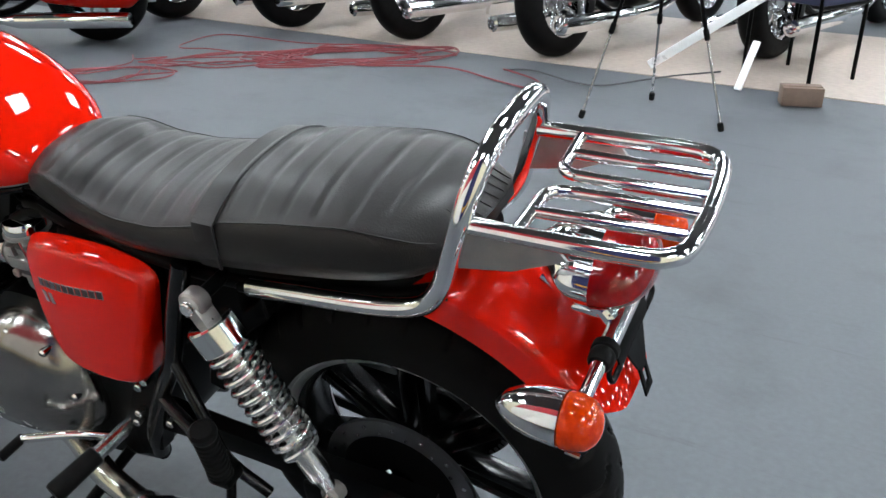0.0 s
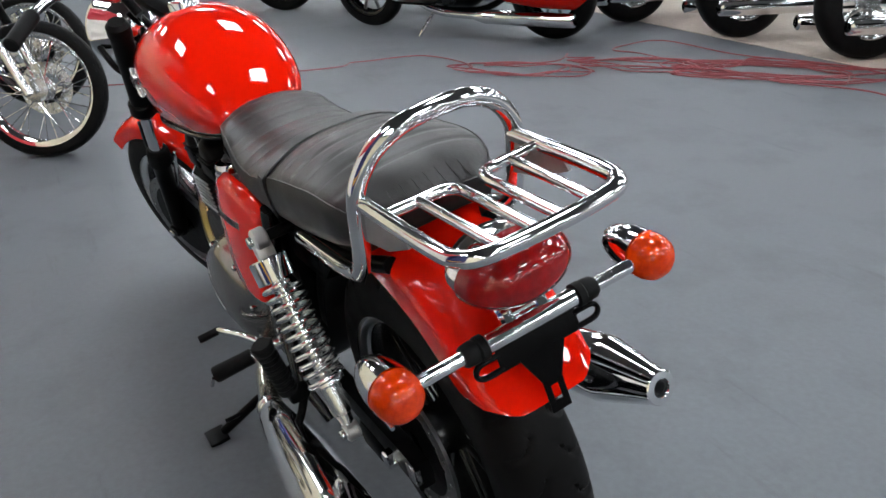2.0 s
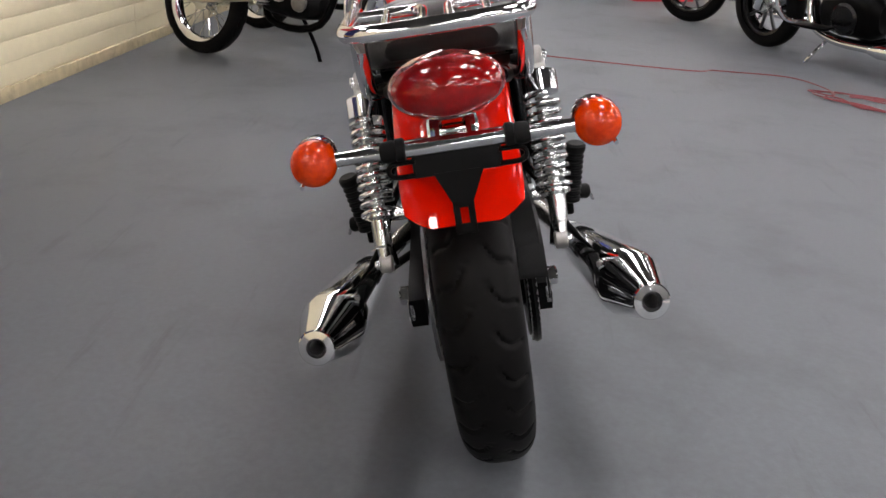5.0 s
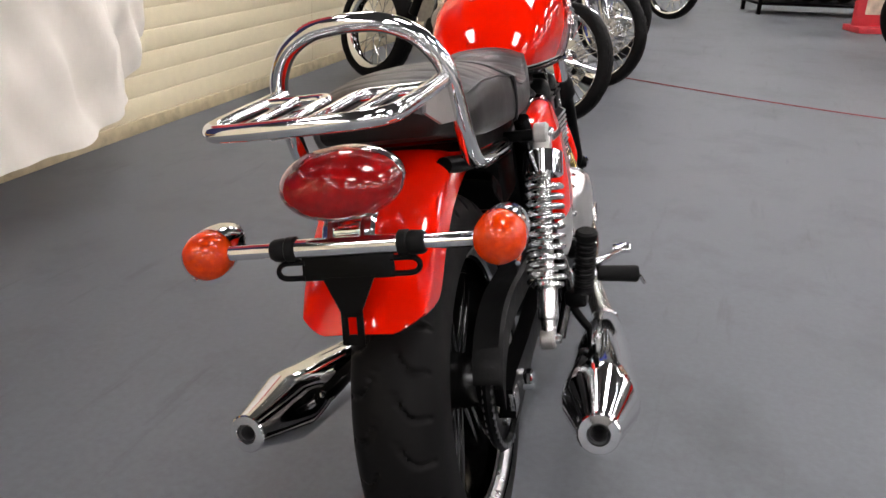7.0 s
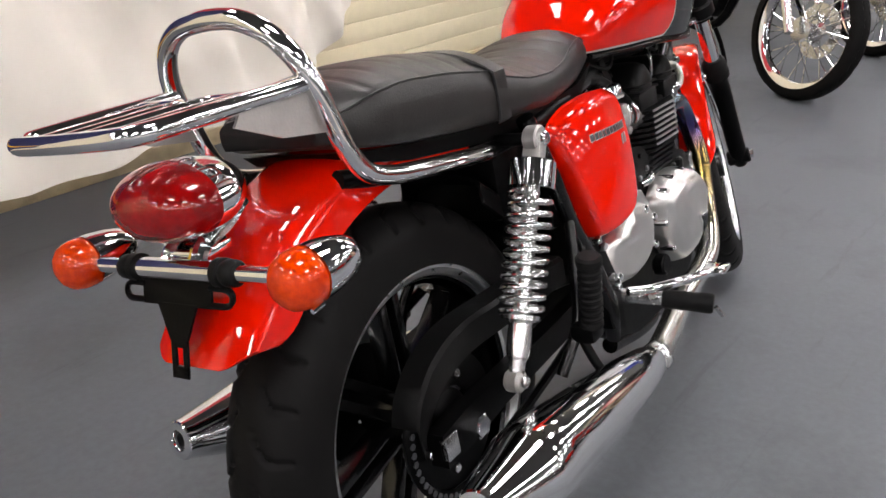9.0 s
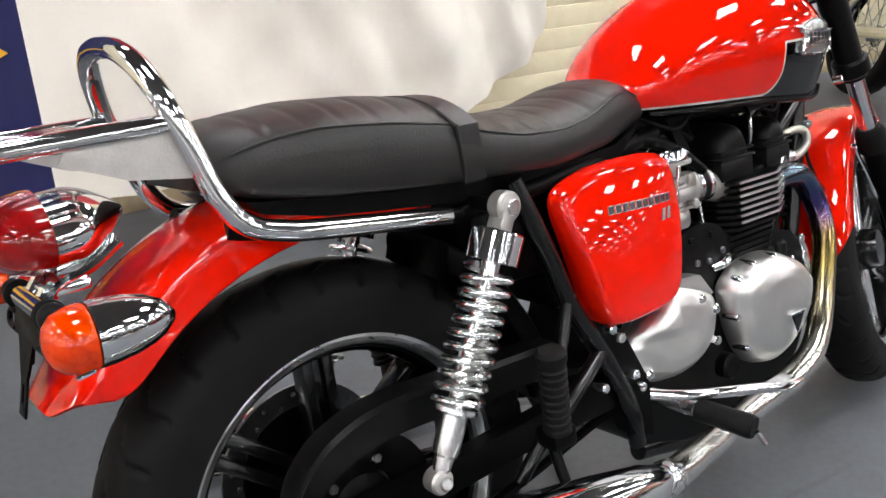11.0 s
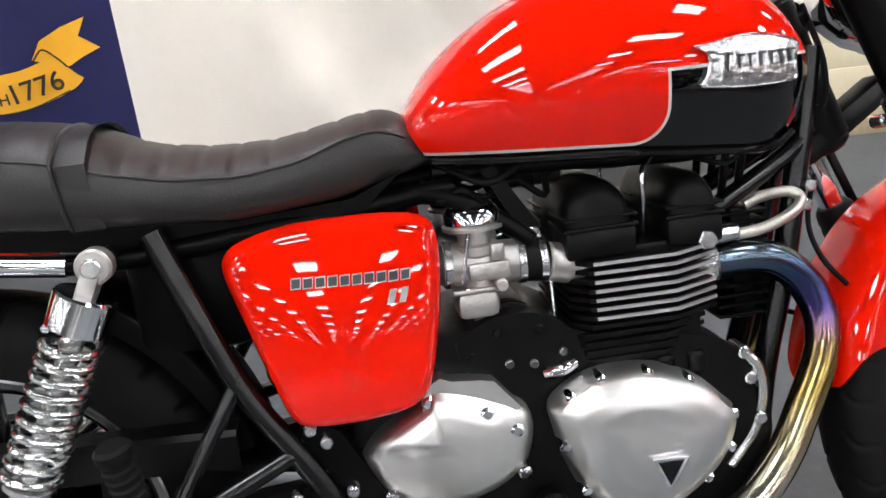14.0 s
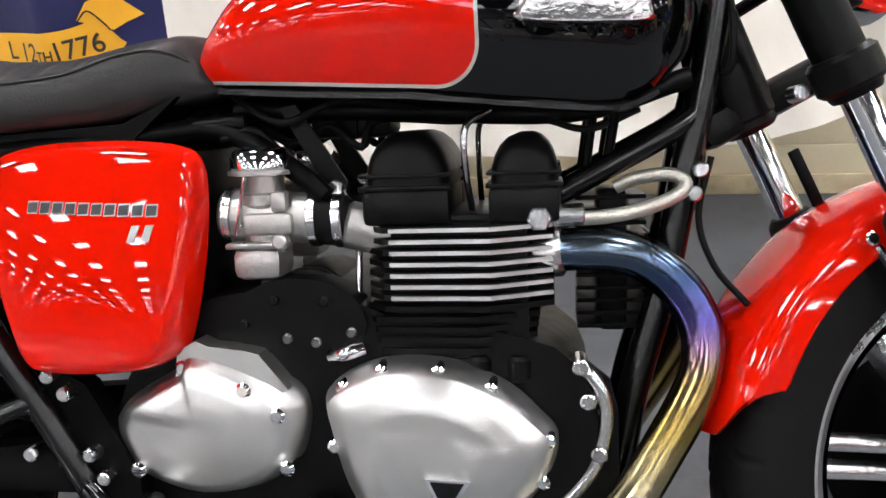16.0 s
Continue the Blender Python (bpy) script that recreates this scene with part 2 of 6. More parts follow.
def header_material():
    """Chrome pipe blued by heat: steel blue, violet, straw, then bright chrome."""
    m = mat("blued_pipe", (0.7, 0.7, 0.72), 0.2, 1.0, 0.05, 30)
    nt = m.node_tree
    p = nt.nodes["Principled BSDF"]
    tc = nt.nodes.new("ShaderNodeTexCoord")
    sx = nt.nodes.new("ShaderNodeSeparateXYZ")
    nt.links.new(tc.outputs["Object"], sx.inputs[0])
    n = nt.nodes.new("ShaderNodeTexNoise")
    n.inputs["Scale"].default_value = 14
    nt.links.new(tc.outputs["Object"], n.inputs["Vector"])
    z = math_node(nt, "ADD", sx.outputs["Z"], math_node(nt, "MULTIPLY", n.outputs["Fac"], 0.03))
    mr = nt.nodes.new("ShaderNodeMapRange")
    mr.inputs["From Min"].default_value, mr.inputs["From Max"].default_value = 0.2, 0.6
    nt.links.new(z, mr.inputs["Value"])
    cr = nt.nodes.new("ShaderNodeValToRGB")
    els = cr.color_ramp.elements
    els[0].position, els[0].color = 0.08, (0.72, 0.71, 0.68, 1)
    els[1].position, els[1].color = 1.0, (0.17, 0.19, 0.21, 1)
    for pos, col in ((0.3, (0.42, 0.37, 0.25, 1)), (0.48, (0.3, 0.22, 0.07, 1)), (0.6, (0.22, 0.15, 0.07, 1)), (0.68, (0.2, 0.12, 0.2, 1)), (0.75, (0.1, 0.08, 0.26, 1)), (0.84, (0.06, 0.1, 0.2, 1)), (0.92, (0.11, 0.15, 0.19, 1))):
        e = els.new(pos)
        e.color = col
    nt.links.new(mr.outputs["Result"], cr.inputs["Fac"])
    nt.links.new(cr.outputs["Color"], p.inputs["Base Color"])
    return m


M_TANK = tank_material()
M_HEADER = header_material()


# ---- mesh helpers ----
def finish(bm, name, material, smooth=35.0):
    me = bpy.data.meshes.new(name)
    bmesh.ops.recalc_face_normals(bm, faces=bm.faces)
    bm.to_mesh(me)
    bm.free()
    if smooth:
        me.polygons.foreach_set("use_smooth", [True] * len(me.polygons))
        me.set_sharp_from_angle(angle=radians(smooth))
    me.materials.append(material)
    return me


def part(name, bm, material, parent=None, label="", smooth=35.0):
    ob = new(name, finish(bm, name, material, smooth))
    if parent is not None:
        ob.parent = parent
    if label:
        tagged(ob, label)
    return ob


def ring_skin(bm, rings, closed=True, cap=True):
    vs = [[bm.verts.new(p) for p in r] for r in rings]
    n = len(vs[0])
    for a, b in zip(vs, vs[1:]):
        for i in range(n if closed else n - 1):
            j = (i + 1) % n
            bm.faces.new((a[i], a[j], b[j], b[i]))
    if cap and closed:
        bm.faces.new(vs[0][::-1])
        bm.faces.new(vs[-1])
    return bm


def smooth_path(pts, n=6, closed=False):
    pts = [Vector(p) for p in pts]
    out, m = [], len(pts)
    for i in range(m if closed else m - 1):
        if closed:
            a, b, c, d = pts[(i - 1) % m], pts[i], pts[(i + 1) % m], pts[(i + 2) % m]
        else:
            b, c = pts[i], pts[i + 1]
            a = pts[i - 1] if i else b * 2 - c
            d = pts[i + 2] if i + 2 < m else c * 2 - b
        for k in range(n):
            t = k / n
            out.append(0.5 * ((2 * b) + (c - a) * t + (2 * a - 5 * b + 4 * c - d) * t * t + (3 * b - a - 3 * c + d) * t ** 3))
    if not closed:
        out.append(pts[-1])
    return out


def tube(pts, r, seg=12, n=6, closed=False, bm=None, flat=1.0):
    """A round bar along smoothed points; r: radius, or one for each given point."""
    bm = bm or bmesh.new()
    path = smooth_path(pts, n, closed) if n > 1 else [Vector(p) for p in pts]
    if isinstance(r, (list, tuple)):
        q = np.interp(np.linspace(0, len(r) - 1, len(path)), range(len(r)), r)
    else:
        q = [r] * len(path)
    m = len(path)
    tan = [((path[(i + 1) % m] if closed or i < m - 1 else path[i]) - (path[i - 1] if closed or i else path[i])).normalized() for i in range(m)]
    up = Vector((0, 0, 1)) if abs(tan[0].z) < 0.9 else Vector((1, 0, 0))
    u = (up - tan[0] * up.dot(tan[0])).normalized()
    rings = []
    for p, t, rad in zip(path, tan, q):
        u = (u - t * u.dot(t)).normalized()
        v = t.cross(u)
        rings.append([p + rad * (math.cos(a) * u * flat + math.sin(a) * v) for a in [2 * math.pi * k / seg for k in range(seg)]])
    if closed:
        rings.append(rings[0])
        vs = [[bm.verts.new(p) for p in rg] for rg in rings[:-1]]
        for i in range(m):
            a, b = vs[i], vs[(i + 1) % m]
            for k in range(seg):
                j = (k + 1) % seg
                bm.faces.new((a[k], a[j], b[j], b[k]))
        return bm
    return ring_skin(bm, rings)


AXY = Matrix.Rotation(radians(-90), 4, "X")


def lathe(profile, m=Matrix(), seg=32, bm=None, cap=True):
    """Turns (radius, height) pairs about m's z axis."""
    bm = bm or bmesh.new()
    rings = [[m @ Vector((r * math.cos(a), r * math.sin(a), h)) for a in [2 * math.pi * k / seg for k in range(seg)]] for r, h in profile]
    return ring_skin(bm, rings, cap=cap)


def axis_m(a, b):
    """A frame at a whose z points to b."""
    d = Vector(b) - Vector(a)
    return Matrix.Translation(a) @ d.to_track_quat("Z", "Y").to_matrix().to_4x4()


def cyl(a, b, r, seg=16, bm=None, bevel=0.0):
    L = (Vector(b) - Vector(a)).length
    e = min(bevel, L / 3, r * 0.6)
    prof = [(r, 0), (r, L)] if not e else [(r - e, 0), (r, e), (r, L - e), (r - e, L)]
    return lathe(prof, axis_m(a, b), seg, bm)


def box(cx, cy, cz, sx, sy, sz, bevel=0.0, m=None, bm=None):
    own = bmesh.new()
    bmesh.ops.create_cube(own, size=1.0)
    bmesh.ops.scale(own, vec=(sx, sy, sz), verts=own.verts)
    if bevel:
        bmesh.ops.bevel(own, geom=own.edges[:], offset=bevel, segments=2, profile=0.5, affect="EDGES")
    bmesh.ops.transform(own, matrix=(m or Matrix()) @ Matrix.Translation((cx, cy, cz)), verts=own.verts)
    if bm is None:
        return own
    me = bpy.data.meshes.new("tmp")
    own.to_mesh(me)
    own.free()
    bm.from_mesh(me)
    bpy.data.meshes.remove(me)
    return bm


def domed(outline, y0, y1, side=-1, smooth=4, edge=0.35, inset=0.06, relief=None):
    """A shallow bulged cover whose outline lies in x and z; it rises from y0 to y1 (distances out from the middle plane)."""
    pts = smooth_path([(x, 0, z) for x, z in outline], smooth, True)
    c = sum(pts, Vector()) / len(pts)
    rings = []
    steps = [(1.0, 0.0), (1.0, edge * 0.6), (1 - inset * 0.35, edge), (1 - inset, 0.5 + edge * 0.3), (0.78, 0.82), (0.55, 0.94), (0.3, 0.99), (0.08, 1.0)]
    if relief:
        steps = steps[:4] + [(s, interp(-s, [(-a, b) for a, b in steps[3:]])) for s in np.linspace(1 - inset, 0.04, 22)[1:]]
    for s, h in steps:
        rings.append([Vector((c.x + (p.x - c.x) * s, side * (y0 + (y1 - y0) * h), c.z + (p.z - c.z) * s)) for p in pts])
        if relief:
            for v in rings[-1]:
                v.y += side * relief(v.x, v.z) * min(1, h * 1.5)
    return ring_skin(bmesh.new(), rings)


def slab(outline, y0, y1, bm=None, smooth=1):
    """A flat plate with an outline in x and z between two y."""
    pts = [Vector((x, 0, z)) for x, z in outline] if smooth < 2 else smooth_path([(x, 0, z) for x, z in outline], smooth, True)
    return ring_skin(bm or bmesh.new(), [[Vector((p.x, y, p.z)) for p in pts] for y in (y0, y1)])


def thing(name, m, label, category, group="", kind=""):
    ob = new(name)
    ob.empty_display_size = 0.1
    ob.matrix_basis = m
    return tagged(ob, label, category, group, kind)


def interp(x, table):
    xs, ys = zip(*table)
    return float(np.interp(x, xs, ys))


# ---- the large structure ----
X0, X1, Y0 = -15.0, 16.0, -23.0


def sheet(name, x0, x1, y0, y1, z, thick, material, label):
    bm = box((x0 + x1) / 2, (y0 + y1) / 2, z - thick / 2, x1 - x0, y1 - y0, thick)
    return tagged(part(name, bm, material, smooth=0), label, kind="structure")


sheet("floor", X0, X1, Y0, WALL_Y + 0.2, 0.0, 0.15, M_FLOOR, "blue-grey painted concrete showroom floor with scuffs")
sheet("floor_tan", X0, X1, -5.4, -3.66, 0.005, 0.004, M_TAN, "tan floor covering under the far row of motorcycles")
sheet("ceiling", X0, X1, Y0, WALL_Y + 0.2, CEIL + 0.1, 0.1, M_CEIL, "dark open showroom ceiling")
# Enclosing walls are added, kept dark so little light bounces onto the paint.
for nm, a in (("wall_west", (X0 - 0.1, (Y0 + WALL_Y) / 2, 0.2, WALL_Y - Y0 + 0.4)), ("wall_east", (X1 + 0.1, (Y0 + WALL_Y) / 2, 0.2, WALL_Y - Y0 + 0.4)), ("wall_south", ((X0 + X1) / 2, Y0 - 0.1, X1 - X0, 0.2))):
    tagged(part(nm, box(a[0], a[1], CEIL / 2 + 0.05, a[2], a[3], CEIL - 0.1), M_PLAIN, smooth=0), "plain dark wall, added to close the room", kind="structure")
wall = tagged(part("wall_north", box((X0 + X1) / 2, WALL_Y + 0.0988, CEIL / 2, X1 - X0, 0.2, CEIL), M_MORTAR, smooth=0), "cream-painted horizontal board wall", kind="structure")
base = tagged(part("baseboard", box((X0 + X1) / 2, WALL_Y - 0.008, 0.0325, X1 - X0, 0.016, 0.065, 0.004), M_BASE), "scuffed tan painted baseboard", kind="structure")


def ceiling_light(m):
    t = thing("ceiling_light", m, "white recessed fluorescent ceiling light, lit", "ceiling light", "ceiling lights")
    bm = bmesh.new()
    for x, y, sx, sy in ((0, 0.26, 0.66, 0.02), (0, -0.26, 0.66, 0.02), (0.32, 0, 0.02, 0.5), (-0.32, 0, 0.02, 0.5)):
        box(x, y, -0.015, sx, sy, 0.04, 0.003, bm=bm)
    part("frame", bm, M_WHITE, t)
    part("diffuser", box(0, 0, 0.0, 0.62, 0.5, 0.012, 0.003), M_LAMP, t, "glowing white diffuser")
    return t


first = ceiling_light(pose(-14.6, 1.6, CEIL - 0.02))
for i in range(13):
    for j in range(12):
        if i or j:
            copy_thing(first, pose(-14.6 + 2.4 * i, 1.6 - 2.0 * j, CEIL - 0.02))


# ---- the red motorcycle ----
BIKE = pose(0, 0, 0, 0, 0, YAW) @ pose(0, 0, 0, -LEANING, 0, 0)
bike = thing("motorcycle", BIKE, "red twin-cylinder roadster motorcycle with chrome rack, on its side stand", "motorcycle")
AX, AZ = 0.01, 0.32          # rear axle
FX, FZ = 1.375, 0.297         # front axle, steering straight
HEAD = Vector((1.09, 0.0, 0.7))
RAKE = Vector((-math.sin(radians(25)), 0, math.cos(radians(25))))
STEER = Matrix.Translation(HEAD) @ Matrix.Rotation(radians(20), 4, RAKE) @ Matrix.Translation(-HEAD)


def steered(*obs):
    """Turns parts of the front end a little to the left, about the steering head."""
    for ob in obs:
        ob.matrix_basis = STEER @ ob.matrix_basis


def tyre_bm(cx, cz, R, w, rim, seg=546, groove=0.0):
    prof = []
    K = 44 if groove else 22
    for k in range(K + 1):
        a = math.pi * (k / K) - math.pi / 2          # across the tread
        u = math.sin(a)
        y = w / 2 * math.copysign(abs(u) ** 0.8, u)
        r = rim + (R - rim) * abs(math.cos(a)) ** 0.62
        prof.append((r, y, u))
    bm = bmesh.new()
    rings = []
    for k in range(seg):
        th = 2 * math.pi * k / seg
        ring = []
        for r, y, u in prof:
            d = 0.0
            if groove and 0.12 < abs(u) < 0.86:
                ph = (th * 30 / (2 * math.pi) + 1.5 * abs(u) ** 0.7 + 0.25 * math.sin(5 * abs(u)) + (0.5 if u > 0 else 0)) % 1
                d = groove * max(0.0, 1 - ((ph - 0.12) / 0.085) ** 2) * min(1.0, (0.86 - abs(u)) / 0.06, (abs(u) - 0.12) / 0.06)
            ring.append(Vector((cx + (r - d) * math.sin(th), y, cz + (r - d) * math.cos(th))))
        rings.append(ring)
    vs = [[bm.verts.new(p) for p in r] for r in rings]
    for k in range(seg):
        a, b = vs[k], vs[(k + 1) % seg]
        for i in range(len(a) - 1):
            bm.faces.new((a[i], a[i + 1], b[i + 1], b[i]))
    return bm


def wheel_m(cx, cz, y=0.0):
    return Matrix.Translation((cx, y, cz)) @ AXY


def cast_wheel(name, cx, cz, R, w, rim, parent, spokes=7, groove=0.0, start=8, bright=False):
    m = wheel_m(cx, cz)
    hw = w * 0.42
    bm = lathe([(rim - 0.022, -hw + 0.012), (rim - 0.004, -hw), (rim + 0.004, -hw), (rim + 0.004, hw), (rim - 0.004, hw), (rim - 0.022, hw - 0.012), (rim - 0.03, 0.03), (rim - 0.03, -0.03)], m, 72, cap=False)
    bm = lathe([(0.0, -0.055), (0.04, -0.055), (0.046, -0.03), (0.046, 0.03), (0.04, 0.055), (0.0, 0.055)], m, 28, bm, cap=False)
    wh = part(name, bm, M_BLACK, parent, "black cast alloy wheel with paired spokes")
    part("tyre", tyre_bm(cx, cz, R, w, rim, groove=groove), M_TYRE, wh, "black road tyre with angled grooves", smooth=50)
    for s in (-1, 1):
        part("rim_lip", lathe([(rim - 0.017, s * (hw - 0.007)), (rim - 0.015, s * (hw - 0.001)), (rim - 0.007, s * (hw + 0.003)), (rim - 0.005, s * (hw + 0.0065)), (rim + 0.003, s * (hw + 0.0075)), (rim + 0.006, s * (hw + 0.002))], m, 90, cap=False), M_RIM, wh, "bright machined rim edge")
    sp = bmesh.new()
    for s in (-1, 1):
        box(0, s * 0.0145, (rim - 0.02 + 0.035) / 2, 0.036, 0.016, rim - 0.05, 0.004, bm=sp, m=Matrix.Rotation(radians(90), 4, "Z"))
    me = finish(sp, "spoke", M_STEEL if bright else M_BLACK)
    for k in range(spokes):
        o = new("spoke", me)
        o.parent = wh
        o.matrix_basis = Matrix.Translation((cx, 0, cz)) @ Matrix.Rotation(radians(start + 360 / spokes * k), 4, "Y")
    return wh


rear_wheel = cast_wheel("rear_wheel", AX, AZ, 0.311, 0.132, 0.222, bike, groove=0.006, start=0)
front_wheel = cast_wheel("front_wheel", FX, FZ, 0.29, 0.108, 0.214, bike, groove=0.003, start=20, bright=True)
steered(front_wheel)

# brake disc on the left, sprocket and chain on the right
for cx, cz, y, R in ((AX, AZ, 0.082, 0.125), (FX, FZ, 0.075, 0.15)):
    bm = lathe([(R - 0.035, -0.003), (R, -0.003), (R, 0.003), (R - 0.035, 0.003)], wheel_m(cx, cz, y), 60, cap=False)
    d = part("brake_disc", bm, M_DISC, bike, "steel brake disc with bright plugs as its drilled holes")
    if cx == FX:
        steered(d)
    part("disc_carrier", lathe([(0.03, -0.004), (R - 0.03, -0.004), (R - 0.03, 0.004), (0.03, 0.004)], wheel_m(cx, cz, y), 40, cap=False), M_SATIN, d)
    # Bright steel plugs stand in for the lit floor seen through the holes.
    hole = finish(lathe([(0.0034, -0.0042), (0.0034, 0.0042)], AXY, 8), "bright_plug", M_STEEL)
    for k in range(30):
        a = 2 * math.pi * k / 30
        rr = R - 0.012 - 0.012 * (k % 2)
        o = new("bright_plug", hole)
        o.parent = d
        o.matrix_basis = Matrix.Translation((cx + rr * math.sin(a), y, cz + rr * math.cos(a)))
part("brake_caliper", box(AX + 0.115, 0.1, AZ - 0.05, 0.09, 0.05, 0.06, 0.012), M_SATIN, bike, "black rear brake caliper")
bm = lathe([(0.05, -0.004), (0.1, -0.004), (0.1, 0.004), (0.05, 0.004)], wheel_m(AX, AZ, -0.083), 46, cap=False)
part("sprocket", bm, M_SATIN, bike, "dark chain sprocket")
for k in range(6):
    a = 2 * math.pi * k / 6 + 0.3
    part("sprocket_bolt", cyl((AX + 0.068 * math.sin(a), -0.085, AZ + 0.068 * math.cos(a)), (AX + 0.068 * math.sin(a), -0.097, AZ + 0.068 * math.cos(a)), 0.0075, 6, bevel=0.0015), M_STEEL, bike)
part("hub_cap", lathe([(0.0, 0.03), (0.03, 0.028), (0.045, 0.02), (0.052, 0.0)], wheel_m(AX, AZ, -0.06) @ Matrix.Rotation(math.pi, 4, "X"), 28, cap=False), M_SATIN, bike, "dark wheel hub")
bm = tube([(AX, -0.09, AZ + 0.106), (0.25, -0.09, AZ + 0.085), (0.44, -0.09, AZ + 0.05)], 0.008, 6, 4)
tube([(AX, -0.09, AZ - 0.106), (0.25, -0.09, AZ - 0.07), (0.44, -0.09, AZ - 0.03)], 0.008, 6, 4, bm=bm)
tube([(AX - 0.106 * math.sin(a), -0.09, AZ + 0.106 * math.cos(a)) for a in np.linspace(0, math.pi, 9)], 0.008, 6, 3, bm=bm)
part("drive_chain", bm, M_SATIN, bike, "dark drive chain")
for k in range(26):
    a = math.pi * k / 25
    part("chain_roller", cyl((AX - 0.106 * math.sin(a), -0.098, AZ + 0.106 * math.cos(a)), (AX - 0.106 * math.sin(a), -0.082, AZ + 0.106 * math.cos(a)), 0.0048, 8), M_DISC, bike)


def guard_bm(pts, y0, y1, drop):
    """A bent sheet along (x, z) points, with a skirt that hangs on its outer side."""
    path = smooth_path([(x, 0, z) for x, z in pts], 5)
    rings = [[Vector((p.x, y0, p.z - 0.004)), Vector((p.x, y0, p.z)), Vector((p.x, y1 + 0.006, p.z)), Vector((p.x, y1, p.z - 0.006)), Vector((p.x, y1, p.z - drop)), Vector((p.x, y1 + 0.003, p.z - drop)), Vector((p.x, y1 + 0.003, p.z - 0.006)), Vector((p.x, y1 + 0.008, p.z - 0.004))] for p in path]
    return ring_skin(bmesh.new(), rings)


part("chain_guard", guard_bm([(-0.098, 0.372), (-0.085, 0.4), (-0.062, 0.424), (-0.035, 0.441), (0.007, 0.455), (0.06, 0.46), (0.143, 0.456), (0.33, 0.447)], -0.072, -0.118, 0.045), M_ENGINE, bike, "black chain guard")

# swinging arm
for s in (-1, 1):
    bm = bmesh.new()
    rings = []
    for x, z, h in ((-0.06, 0.315, 0.05), (0.0, 0.32, 0.056), (0.1, 0.326, 0.044), (0.3, 0.335, 0.044), (0.46, 0.34, 0.06)):
        rings.append([Vector((x, s * (0.108 + dy), z + dz * h / 2)) for dy, dz in ((-0.014, -1), (0.014, -1), (0.016, 0), (0.014, 1), (-0.014, 1), (-0.016, 0))])
    arm = part("swinging_arm", ring_skin(bm, rings), M_SATIN, bike, "black swinging arm")
    part("axle_nut", cyl((AX, s * 0.112, AZ), (AX, s * 0.142, AZ), 0.017, 6, bevel=0.003), M_CHROME, arm, "chrome axle nut")
    part("axle_block", box(-0.045, s * 0.118, 0.317, 0.03, 0.014, 0.036, 0.003), M_STEEL, arm)

# rear mudguard


def guard_rings(cx, cz, a0, a1, r0, r1, half, skirt, n=30, tip0=0.86, tip1=0.25, tip_round=3.0):
    """A mudguard: rings of a deep U section from angle a0 to a1 (degrees back from the top)."""
    rings = []
    for k in range(n + 1):
        f = k / n
        a = radians(a0 + (a1 - a0) * f)
        R = r0 + (r1 - r0) * f
        tip = max(0.0, (f - tip0) / (1 - tip0))
        hw = half * (1 - 0.05 * tip ** 2)
        sk = skirt * (1 - tip1 * tip * tip)
        out, inn = [], []
        for j in range(31):
            b = -1 + 2 * j / 30
            u = abs(b)
            if u > 0.8:
                y, r = hw, R - sk * (0.42 + (u - 0.8) / 0.2 * 0.58)
            else:
                q = u / 0.8 * math.pi / 2
                y, r = hw * math.sin(q) ** 0.85, R - sk * 0.42 * (1 - math.cos(q))
            out.append((math.copysign(y, b), r))
        for y, r in reversed(out):
            inn.append((y * 0.97, r - 0.0025))
        ring = []
        for y, r in out + inn:
            e = max(0.0, abs(y) / half - 0.5) / 0.5 + 0.7 * max(0.0, R - r - 0.42 * sk) / skirt
            a2 = a - radians(tip_round) * tip * tip * e ** 1.6
            ring.append(Vector((cx - r * math.sin(a2), y, cz + r * math.cos(a2))))
        rings.append(ring)
    return rings


fender = part("rear_mudguard", ring_skin(bmesh.new(), guard_rings(AX, AZ, -24, 53.5, 0.432, 0.406, 0.088, 0.063, tip0=0.8, tip1=0.3, tip_round=5.0)), M_RED, bike, "glossy red rear mudguard")

# tail lamp on a chrome housing
bm = bmesh.new()
rings = []
for f in np.linspace(0, 1, 15):
    x = -0.185 - 0.085 * f
    k = math.sin(min(1, f * 1.15 + 0.12) * math.pi / 2)
    rings.append([Vector((x, 0.074 * k * math.cos(a), 0.748 - 0.008 * f + 0.042 * k * math.sin(a))) for a in np.linspace(0, 2 * math.pi, 33)[:-1]])
lamp = part("tail_lamp", ring_skin(bm, rings), M_CHROME, bike, "chrome tail lamp housing")
bm = bmesh.new()
rings = []
for f in np.linspace(0, 0.995, 16):
    x = -0.2715 - 0.0605 * math.sin(f * math.pi / 2)
    k = math.cos(f * math.pi / 2) ** 0.8
    rings.append([Vector((x, 0.0785 * k * math.cos(a), 0.743 + 0.045 * k * math.sin(a))) for a in np.linspace(0, 2 * math.pi, 41)[:-1]])
part("lens", ring_skin(bm, rings), M_REDLENS, lamp, "deep red oval lens")
for s in (-1, 1):
    part("lamp_bracket", tube([(-0.2, s * 0.02, 0.72), (-0.235, s * 0.022, 0.7), (-0.27, s * 0.024, 0.69), (-0.285, s * 0.024, 0.674)], 0.011, 10, 5), M_CHROME, lamp, "chrome lamp bracket")
bm = box(-0.262, 0, 0.682, 0.05, 0.066, 0.012, 0.003)
part("lamp_mount", bm, M_CHROME, lamp)

